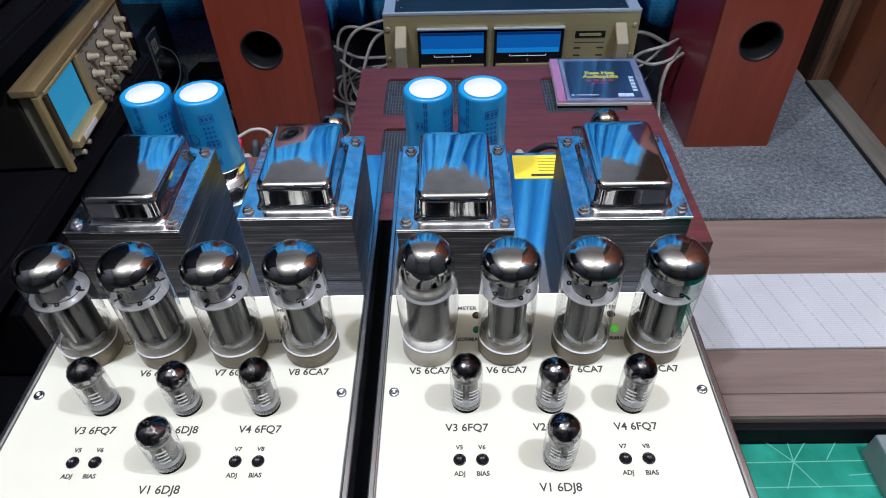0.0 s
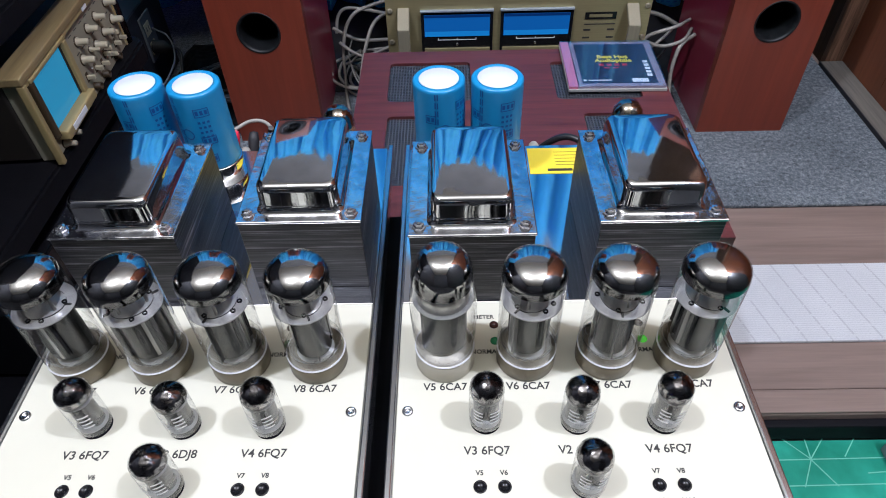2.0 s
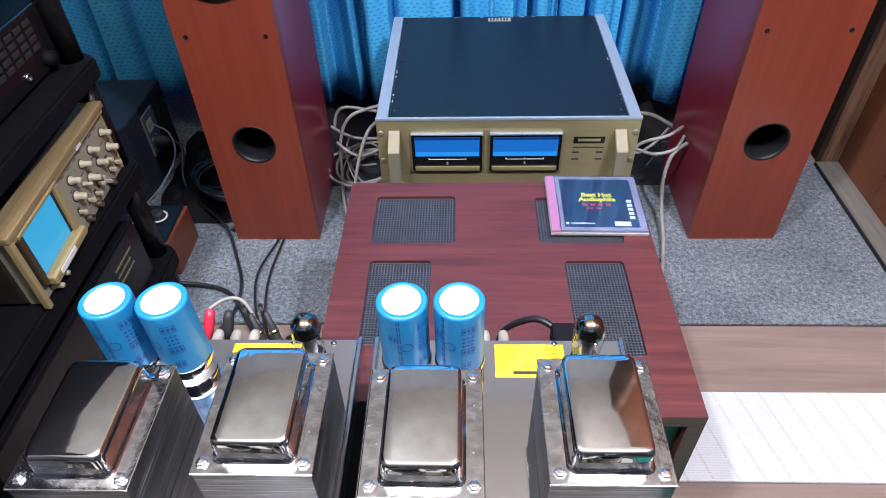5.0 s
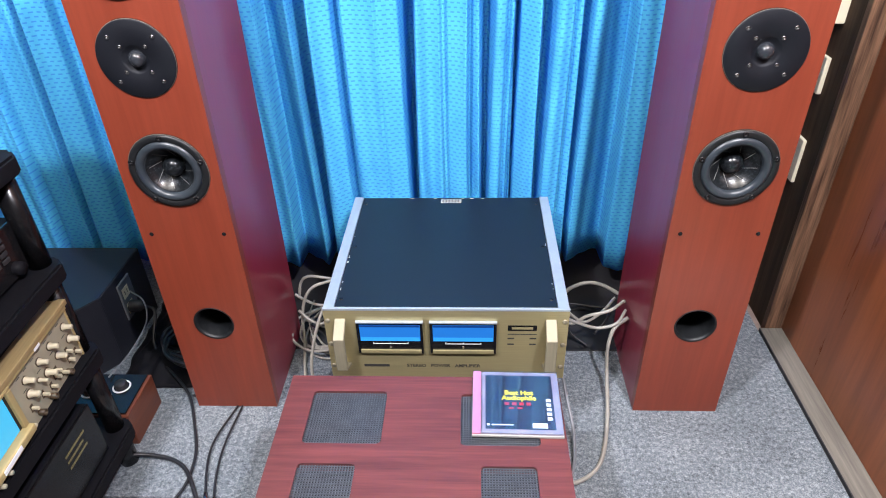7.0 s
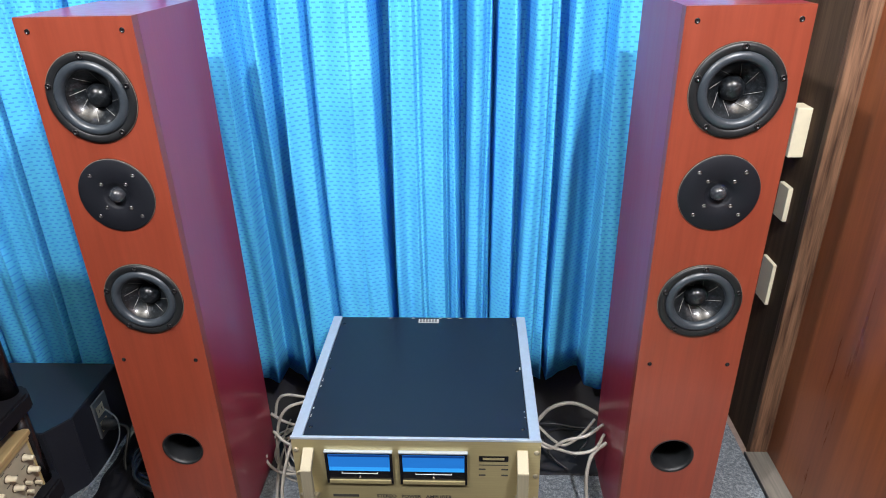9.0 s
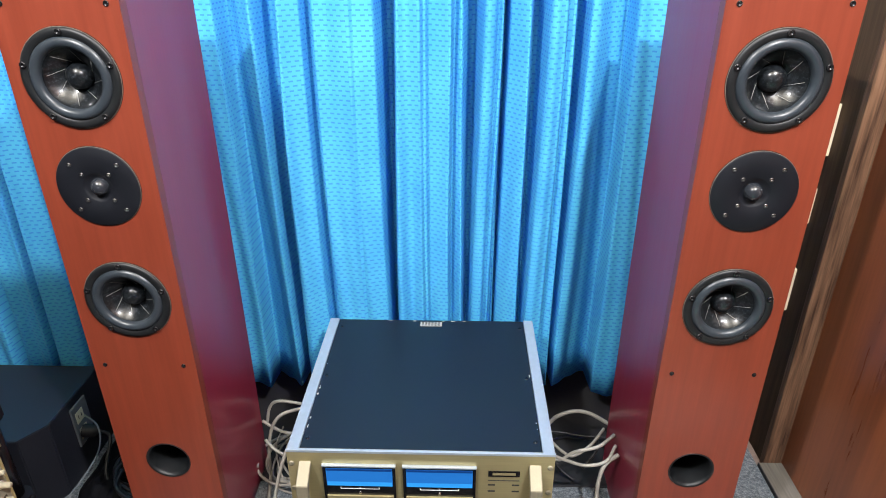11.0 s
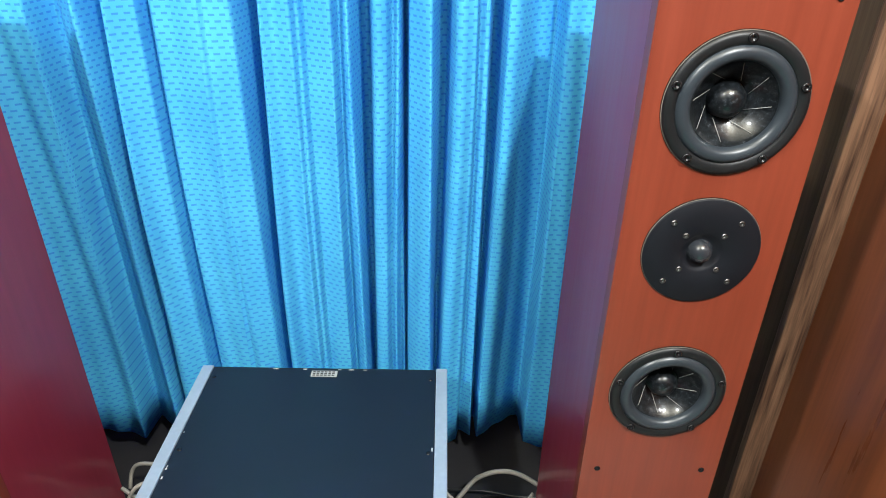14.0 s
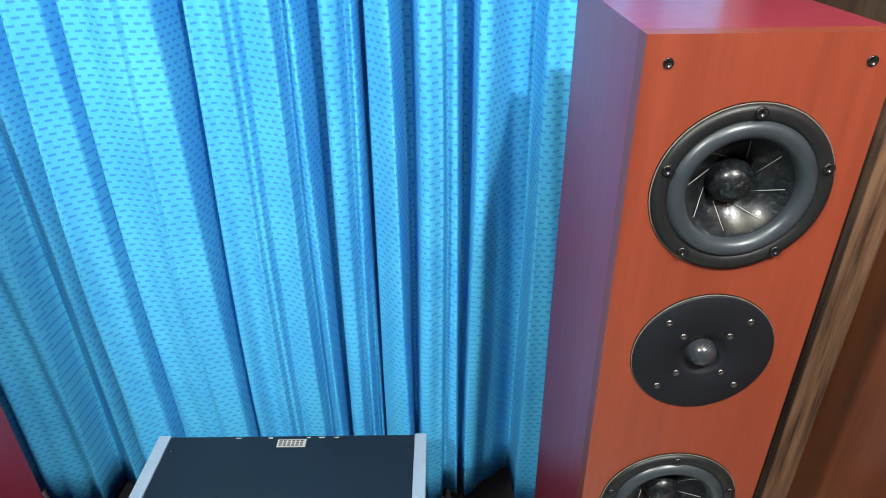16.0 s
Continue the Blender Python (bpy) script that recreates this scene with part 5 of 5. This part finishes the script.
    for y, z in ((0.160, 0.013), (0.195, 0.011), (0.250, 0.010)):
        part("socket", lathe([(0.0052, 0), (0.0052, 0.010), (0.0040, 0.010), (0.0040, 0.002), (0, 0.002)], 16), "scope_shade", o, "dark coaxial socket", at=pose(-0.010, y, z, 0, 90, 0))
    part("pilot_lamp", lathe([(0.0016, 0), (0.0016, 0.001), (0, 0.0016)], 10), "print_white", o, at=pose(-0.010, 0.172, 0.034, 0, 90, 0))
    part("name_bar", box(-0.002, -0.0012, 0.196, 0.212, h - 0.0160, h - 0.0110), "print_white", frame_top)
    for k in range(7):
        part("print_bar", box(-0.010, -0.0096, 0.150 + 0.020 * k, 0.160 + 0.020 * k, 0.0640, 0.0652), "print_ink", o)
        part("print_bar", box(-0.010, -0.0096, 0.148 + 0.020 * k, 0.157 + 0.020 * k, 0.0905, 0.0915), "print_ink", o)
    return o


oscilloscope()


def receiver():
    o = thing("audio_receiver", pose(-0.545, 0.60, 0.4825), "black rack-mounted receiver with rows of small buttons", "receiver")
    w, h, d = 0.395, 0.088, 0.30
    part("case", box(-d, 0.0, 0.0, w, 0.006, h, 0.002), "black_satin", o)
    part("front_panel", box(0.0, 0.006, 0.0, w, 0.006, h, 0.0015), "black_gloss", o, "dark glossy front")
    for i in range(4):
        for k in range(6):
            part("button", box(0.006, 0.0085, 0.225 + k * 0.022, 0.241 + k * 0.022, 0.040 + i * 0.011, 0.047 + i * 0.011, 0.0008, 1), "black_rubber", o)
    part("knob", lathe([(0.011, 0), (0.010, 0.012), (0, 0.012)], 20), "black_satin", o, at=pose(0.006, 0.355, 0.022, 0, 90, 0))
    part("jack", lathe([(0.006, 0), (0.006, 0.004), (0.003, 0.004), (0.003, 0.001), (0, 0.001)], 16), "chrome_dull", o, at=pose(0.006, 0.30, 0.022, 0, 90, 0))
    for y in (0.03, w - 0.03):
        part("foot", box(-0.03, -0.005, y - 0.012, y + 0.012, 0.0, 0.006), "black_rubber", o)
    return o


receiver()


def lower_unit():
    o = thing("amplifier_unit", pose(-0.52, 0.50, 0.1005), "black amplifier unit with gold lettering on the low shelf", "amplifier")
    part("case", box(-0.34, 0.0, 0.0, 0.44, 0.006, 0.125, 0.003), "black_satin", o)
    part("front_panel", box(0.0, 0.005, 0.0, 0.44, 0.006, 0.125, 0.002), "black_gloss", o)
    for z, w in ((0.095, 0.06), (0.082, 0.05), (0.069, 0.055)):
        part("print_bar", box(0.005, 0.0054, 0.345, 0.345 + w, z, z + 0.005), "gold_metal", o)
    for y in (0.06, 0.12, 0.2, 0.27):
        part("knob", lathe([(0.011, 0), (0.010, 0.012), (0, 0.012)], 18), "black_rubber", o, at=pose(0.005, y, 0.045, 0, 90, 0))
    for y in (0.03, 0.41):
        part("foot", box(-0.03, -0.005, y - 0.012, y + 0.012, 0.0, 0.006), "black_rubber", o)


lower_unit()

top_unit = thing("audio_component", pose(-0.53, 0.30, 0.6725), "black audio component stacked on the rack's top shelf", "audio component")
part("case", box(-0.38, 0.0, 0.0, 0.64, 0.008, 0.42, 0.003), "black_satin", top_unit)
for fy in (0.03, 0.61):
    part("foot", box(-0.05, -0.02, fy - 0.015, fy + 0.015, 0.0, 0.008), "black_rubber", top_unit)


def meter_box():
    o = thing("dial_box", pose(-0.53, 1.035, 0.0), "small wooden box with black top and two white-ringed dials", "control box")
    part("body", box(-0.19, 0.0, 0.0, 0.115, 0.0, 0.084, 0.002), "box_wood", o, "orange-brown wooden sides")
    part("top_panel", box(-0.186, -0.006, 0.004, 0.111, 0.084, 0.088, 0.001), "black_gloss", o, "black panel")
    for x, y in ((-0.045, 0.075), (-0.105, 0.06)):
        part("dial_ring", lathe([(0.0185, 0), (0.0185, 0.0012), (0.0150, 0.0014), (0.0150, 0.0003)], 28), "print_white", o, "white dial ring", at=(x, y, 0.088))
        part("knob", lathe([(0.0125, 0), (0.0125, 0.010), (0.0105, 0.013), (0, 0.013)], 24), "black_rubber", o, "black knob", at=(x, y, 0.088))
    for k in range(3):
        part("print_bar", box(-0.16, -0.135, 0.03 + 0.008 * k, 0.033 + 0.008 * k, 0.088, 0.0884), "gold_metal", o)


meter_box()


def outlet_box():
    o = thing("power_box", pose(-0.67, 1.225, 0.0), "black box with a chamfered corner and wall outlet plate in painted shade", "power box")
    bm = bmesh.new()
    pts = ((-0.30, 0), (-0.035, 0), (0.0, 0.05), (0.0, 0.25), (-0.30, 0.25))
    lo = [bm.verts.new((x, y, 0.0)) for x, y in pts]
    hi = [bm.verts.new((x, y, 0.190)) for x, y in pts]
    bm.faces.new(hi), bm.faces.new(lo[::-1])
    for i in range(5):
        bm.faces.new((lo[i], lo[(i + 1) % 5], hi[(i + 1) % 5], hi[i]))
    bmesh.ops.recalc_face_normals(bm, faces=bm.faces)
    bmesh.ops.bevel(bm, geom=list(bm.edges), offset=0.002, segments=2, affect="EDGES")
    part("body", bm, "black_box", o, "satin black painted body")
    # plate coloured as if in shadow, though the lamp reaches it
    p = part("outlet_plate", box(0.0, 0.005, 0.115, 0.172, 0.070, 0.170, 0.002), "shaded_white", o, "white outlet plate darkened by painted shade")
    for z in (0.098, 0.140):
        part("outlet", box(0.005, 0.0062, 0.124, 0.151, z - 0.014, z + 0.014, 0.0005), "switch_ivory", p)
        for y in (0.132, 0.143):
            part("slot", box(0.0062, 0.0065, y - 0.001, y + 0.001, z - 0.004, z + 0.005), "print_ink", p)
    part("plug", lathe([(0.015, 0), (0.014, 0.022), (0.006, 0.034), (0, 0.034)], 20), "black_rubber", o, "black mains plug", at=pose(0.006, 0.137, 0.098, 0, 90, 0))


outlet_box()


# ---- fittings on the timber pier ----
def wall_box(y, z, dy, dz, dx, label):
    o = part("wall_switch", box(0.863 - dx, 0.863, y - dy / 2, y + dy / 2, z - dz / 2, z + dz / 2, 0.002), "switch_ivory")
    tagged(o, label, "switch", "fittings on the jamb")
    return o


wall_box(1.500, 0.755, 0.045, 0.100, 0.030, "ivory plastic junction box on the dark timber")
wall_box(1.505, 0.600, 0.045, 0.075, 0.010, "ivory light switch on the dark timber")
wall_box(1.505, 0.412, 0.055, 0.100, 0.008, "ivory wall socket plate on the dark timber")

# ---- cables ----
def cable(name, pts, r, mat, label, group):
    o = part(name, sweep(pts, r), mat)
    return tagged(o, label, "cable", group)


W = "pale cables behind the amplifier"
K = "black cables on the carpet"
rng = random.Random(11)
for i in range(4):
    cx, cy, z = -0.185 + rng.uniform(-0.015, 0.015), 1.36 + rng.uniform(-0.03, 0.03), 0.012 + 0.010 * i
    rad = 0.055 + 0.012 * i
    pts = [(cx + rad * math.cos(a * 0.7 + i), cy + rad * 0.9 * math.sin(a * 0.7 + i), z + 0.012 * math.sin(a + i)) for a in range(11)]
    cable("cable", pts, 0.0032, "cable_white", "coiled off-white speaker cable on the carpet", W)
cable("cable", [(-0.13, 1.30, 0.20), (-0.165, 1.24, 0.19), (-0.19, 1.18, 0.10), (-0.175, 1.12, 0.02), (-0.17, 1.02, 0.006), (-0.155, 0.95, 0.006)], 0.0036, "cable_white", "off-white cable hanging behind the amplifier", W)
cable("cable", [(0.330, 1.40, 0.045), (0.374, 1.43, 0.086), (0.395, 1.43, 0.107), (0.427, 1.43, 0.119), (0.463, 1.43, 0.112), (0.508, 1.42, 0.090), (0.545, 1.41, 0.075)], 0.0047, "cable_white", "thick off-white cable arching to the loudspeaker", W)
cable("cable", [(0.325, 1.35, 0.150), (0.364, 1.33, 0.119), (0.384, 1.33, 0.097), (0.411, 1.33, 0.082), (0.448, 1.34, 0.103), (0.486, 1.39, 0.105)], 0.0034, "cable_white", "off-white cable behind the amplifier", W)
cable("cable", [(0.325, 1.27, 0.170), (0.353, 1.25, 0.160), (0.384, 1.25, 0.145), (0.421, 1.25, 0.134), (0.459, 1.25, 0.146), (0.486, 1.29, 0.150)], 0.0036, "cable_white", "off-white cable reaching to the loudspeaker", W)
cable("cable", [(0.325, 1.29, 0.150), (0.365, 1.27, 0.128), (0.40, 1.27, 0.150), (0.445, 1.27, 0.165), (0.486, 1.31, 0.160)], 0.0036, "cable_white", "off-white cable crossing behind the amplifier", W)
cable("cable", [(0.325, 1.47, 0.02), (0.40, 1.46, 0.030), (0.46, 1.45, 0.028), (0.52, 1.44, 0.035)], 0.003, "cable_black", "thin black cable along the curtain hem", K)
cable("cable", [(0.486, 1.265, 0.150), (0.459, 1.25, 0.138), (0.448, 1.24, 0.115), (0.444, 1.23, 0.075), (0.444, 1.20, 0.030), (0.43, 1.10, 0.010), (0.40, 1.00, 0.007), (0.35, 0.955, 0.008), (0.30, 0.945, 0.02)], 0.0042, "cable_white", "thick off-white cable dropping to the carpet", W)
cable("cable", [(-0.125, 1.34, 0.205), (-0.171, 1.33, 0.196), (-0.207, 1.33, 0.180), (-0.230, 1.33, 0.146), (-0.240, 1.32, 0.096), (-0.242, 1.31, 0.030), (-0.235, 1.26, 0.008), (-0.205, 1.15, 0.007)], 0.0036, "cable_white", "off-white cable dropping beside the loudspeaker", W)
cable("cable", [(-0.262, 1.39, 0.105), (-0.255, 1.40, 0.140), (-0.235, 1.40, 0.158), (-0.193, 1.40, 0.154), (-0.13, 1.40, 0.14)], 0.0036, "cable_white", "off-white cable looped to the loudspeaker", W)
cable("cable", [(-0.264, 1.37, 0.128), (-0.235, 1.36, 0.116), (-0.204, 1.36, 0.104), (-0.13, 1.35, 0.11)], 0.0036, "cable_white", "off-white cable looped to the loudspeaker", W)
cable("cable", [(-0.245, 1.32, 0.120), (-0.215, 1.30, 0.108), (-0.185, 1.30, 0.100), (-0.125, 1.32, 0.115)], 0.0034, "cable_white", "off-white cable looped to the loudspeaker", W)
cable("cable", [(0.335, 1.22, 0.10), (0.345, 1.13, 0.06), (0.355, 1.05, 0.02), (0.34, 0.97, 0.006), (0.29, 0.945, 0.015)], 0.0036, "shaded_white", "white cable beside the gold amplifier", W)
cable("cable", [(-0.13, 1.20, 0.05), (-0.16, 1.1, 0.03), (-0.165, 1.0, 0.008), (-0.16, 0.93, 0.008), (-0.165, 0.86, 0.006)], 0.004, "cable_black", "thin black cable beside the wooden case", K)
cable("cable", [(-0.63, 1.362, 0.098), (-0.61, 1.36, 0.08), (-0.60, 1.30, 0.03), (-0.55, 1.26, 0.01), (-0.47, 1.28, 0.01), (-0.43, 1.22, 0.008), (-0.46, 1.16, 0.008)], 0.0038, "cable_black", "black mains cable on the carpet", K)
cable("cable", [(-0.56, 0.96, 0.05), (-0.50, 1.0, 0.012), (-0.42, 0.98, 0.008), (-0.36, 0.90, 0.007), (-0.30, 0.80, 0.0), (-0.245, 0.70, 0.05), (-0.235, 0.60, 0.25), (-0.23, 0.545, 0.40)], 0.0042, "cable_black", "thick black cable running to the tube amplifier", K)
cable("cable", [(-0.50, 0.84, 0.02), (-0.44, 0.86, 0.007), (-0.40, 0.92, 0.007), (-0.40, 1.0, 0.007), (-0.43, 1.08, 0.007), (-0.47, 1.16, 0.012), (-0.53, 1.22, 0.02), (-0.58, 1.26, 0.01)], 0.0032, "cable_black", "black cable curving over the carpet", K)
cable("cable", [(-0.345, 1.136, 0.005), (-0.35, 1.02, 0.008), (-0.335, 0.92, 0.007), (-0.30, 0.84, 0.007), (-0.26, 0.74, 0.10), (-0.215, 0.66, 0.32), (-0.1715, 0.567, 0.429)], 0.0024, "cable_black", "thin grey-black signal cable", K)
cable("cable", [(-0.355, 1.136, 0.005), (-0.375, 1.03, 0.008), (-0.355, 0.93, 0.007), (-0.32, 0.85, 0.007), (-0.275, 0.73, 0.10), (-0.232, 0.66, 0.32), (-0.188, 0.567, 0.427)], 0.0024, "cable_black", "thin grey-black signal cable", K)
cable("cable", [(-0.13, 0.60, 0.312), (-0.16, 0.60, 0.325), (-0.155, 0.575, 0.37), (-0.135, 0.545, 0.405)], 0.005, "cable_black", "short black mains lead behind the tube amplifier", K)
cable("cable", [(0.065, 0.60, 0.312), (0.072, 0.595, 0.36), (0.090, 0.585, 0.390), (0.108, 0.577, 0.402), (0.128, 0.562, 0.400)], 0.0036, "cable_black", "black mains lead arching behind the tube amplifier", K)


plug = part("mains_plug", box(0.117, 0.141, 0.533, 0.566, 0.388, 0.412, 0.003), "black_satin")
tagged(plug, "black mains connector in the back of the tube amplifier", "plug")
plug = part("mains_plug", box(-0.140, -0.116, 0.533, 0.562, 0.388, 0.412, 0.003), "black_satin")
tagged(plug, "black mains connector in the back of the tube amplifier", "plug")


def black_cloth():
    """A crumpled dark cloth on the carpet under the coiled leads."""
    bm = bmesh.new()
    n = 34
    grid = []
    for i in range(n + 1):
        row = []
        for k in range(n + 1):
            u, v = i / n, k / n
            edge = min(u, v, 1 - u, 1 - v)
            wob = 0.02 * noise.noise((u * 4, v * 4, 3.0))
            z = 0.003 + min(1.0, edge * 5) * (0.014 + 0.030 * abs(noise.noise((u * 5, v * 5, 0.5))) + 0.012 * noise.noise((u * 13, v * 13, 1.0)))
            row.append(bm.verts.new((-0.655 + 0.225 * u + wob, 1.19 + 0.36 * v + wob, max(0.0015, z))))
        grid.append(row)
    for i in range(n):
        for k in range(n):
            bm.faces.new((grid[i][k], grid[i + 1][k], grid[i + 1][k + 1], grid[i][k + 1])).smooth = True
    ob = part("black_cloth", bm, "black_satin")
    sol = ob.modifiers.new("thickness", "SOLIDIFY")
    sol.thickness = 0.0015
    tagged(ob, "crumpled black cloth on the carpet behind the rack", "cloth")


black_cloth()
for i in range(4):
    cx, cy = -0.505 + 0.02 * i, 1.315 - 0.015 * i
    pts = [(cx + (0.075 + 0.01 * i) * math.cos(a * 0.75 + i), cy + (0.06 + 0.006 * i) * math.sin(a * 0.75 + i), 0.045 + 0.007 * i + 0.004 * math.sin(2.1 * a)) for a in range(12)]
    cable("cable", pts, 0.0045, "cable_black", "coiled black mains cable beside the power box", K)
cable("cable", [(-0.655, 1.365, 0.14), (-0.615, 1.34, 0.13), (-0.60, 1.30, 0.10), (-0.605, 1.22, 0.085), (-0.61, 1.13, 0.095)], 0.0018, "shaded_white", "thin white cable from the outlet to the dial box", "white leads")
for i, (px, py) in enumerate(((-0.335, 0.92), (-0.355, 0.93))):
    o = part("signal_plug", lathe([(0, 0), (0.0045, 0.001), (0.0048, 0.022), (0.0030, 0.026), (0.0030, 0.034), (0, 0.034)], 14), "chrome_dull", None, at=pose(px + 0.004, py - 0.012, 0.008, 90, 0, 22))
    tagged(o, "bright metal signal plug lying on the carpet", "plug", "signal plugs")


def clip(at, mat, label):
    o = thing("test_clip", at, label, "test clip", "test clips on the terminals")
    part("boot", lathe([(0.0, 0), (0.0032, 0.002), (0.0052, 0.014), (0.0054, 0.026), (0.0040, 0.033), (0.0, 0.034)], 18), mat, o, "soft plastic boot")
    part("jaw", lathe([(0.0, -0.012), (0.0022, -0.011), (0.0036, 0.0), (0.0036, 0.004)], 10), "chrome_dull", o)


clip(pose(-0.231, 0.556, 0.392, -35, 8, 0), "plug_red", "red crocodile clip on the amplifier terminal")
clip(pose(-0.211, 0.556, 0.390, -32, 6, 0), "black_rubber", "black crocodile clip on the amplifier terminal")
cable("cable", [(-0.229, 0.577, 0.418), (-0.213, 0.588, 0.421), (-0.197, 0.588, 0.417), (-0.184, 0.576, 0.398), (-0.172, 0.560, 0.375)], 0.0020, "cable_white", "pale lead from the crocodile clips", "clip leads")


def phono_plug(at):
    o = thing("phono_plug", at, "black phono plug with gilt rings on the amplifier back", "plug", "phono plugs")
    part("barrel", lathe([(0.0, 0), (0.0042, 0.001), (0.0045, 0.006), (0.0045, 0.024), (0.0034, 0.030), (0.0026, 0.042), (0, 0.043)], 18), "black_rubber", o)
    for z in (0.008, 0.019):
        part("ring", lathe([(0.0045, z), (0.0051, z + 0.0005), (0.0051, z + 0.0035), (0.0045, z + 0.004)], 18), "gold_metal", o, "gilt ring")


phono_plug(pose(-0.1525, 0.545, 0.392, -28, -22, 0))
phono_plug(pose(-0.1675, 0.545, 0.390, -28, -24, 0))

# tangle beside the gold amplifier
TANGLE = random.Random(23)
for i in range(5):
    left = i < 4
    cx, cy = (-0.185, 1.36) if left else (0.425, 1.40)
    a0, rx, ry = TANGLE.uniform(0, 6.28), TANGLE.uniform(0.03, 0.068), TANGLE.uniform(0.035, 0.085)
    zz = TANGLE.uniform(0.02, 0.14) if left else TANGLE.uniform(0.015, 0.07)
    pts = []
    for k in range(9):
        a = a0 + 0.75 * k
        pts.append((cx + rx * math.cos(a), cy + ry * math.sin(a), max(0.008, zz + 0.03 * math.sin(1.7 * a + i) - 0.006 * k)))
    dark = i % 3 == 1
    cable("cable", pts, TANGLE.uniform(0.0018, 0.003), "cable_black" if dark else "cable_white", "thin black cable tangled behind the amplifier" if dark else "thin off-white cable tangled behind the amplifier", W)

# ---- pale inlaid lines in the green floor ----
def floor_line(x0, y0, x1, y1, w=0.0014):
    d = Vector((x1 - x0, y1 - y0, 0))
    n = Vector((-d.y, d.x, 0)).normalized() * w / 2
    bm = bmesh.new()
    base = [Vector((x0, y0, -0.060)) + n, Vector((x0, y0, -0.060)) - n, Vector((x1, y1, -0.060)) - n, Vector((x1, y1, -0.060)) + n]
    top = [bm.verts.new(v + Vector((0, 0, 0.0006))) for v in base]
    low = [bm.verts.new(v) for v in base]
    bm.faces.new(top)
    for i in range(4):
        bm.faces.new((low[i], low[(i + 1) % 4], top[(i + 1) % 4], top[i]))
    bmesh.ops.recalc_face_normals(bm, faces=bm.faces)
    return part("floor_line", bm, "pale_line", ground)


for line in ((0.478, 0.456, 0.446, 0.490), (0.478, 0.456, 0.481, 0.492), (0.478, 0.456, 0.511, 0.492), (0.20, 0.452, 0.90, 0.461), (0.526, 0.459, 0.555, 0.492), (0.20, 0.415, 0.90, 0.424),
             (0.478, 0.455, 0.455, 0.416), (0.478, 0.455, 0.500, 0.417), (0.60, 0.461, 0.66, 0.492), (0.36, 0.454, 0.33, 0.49), (0.547, 0.435, 0.62, 0.44)):
    floor_line(*line)

leg = part("grey_stand_foot", box(0.578, 0.70, 0.40, 0.470, -0.060, -0.010, 0.003), "grey_paint")
tagged(leg, "grey painted metal foot on the green floor", "stand foot")
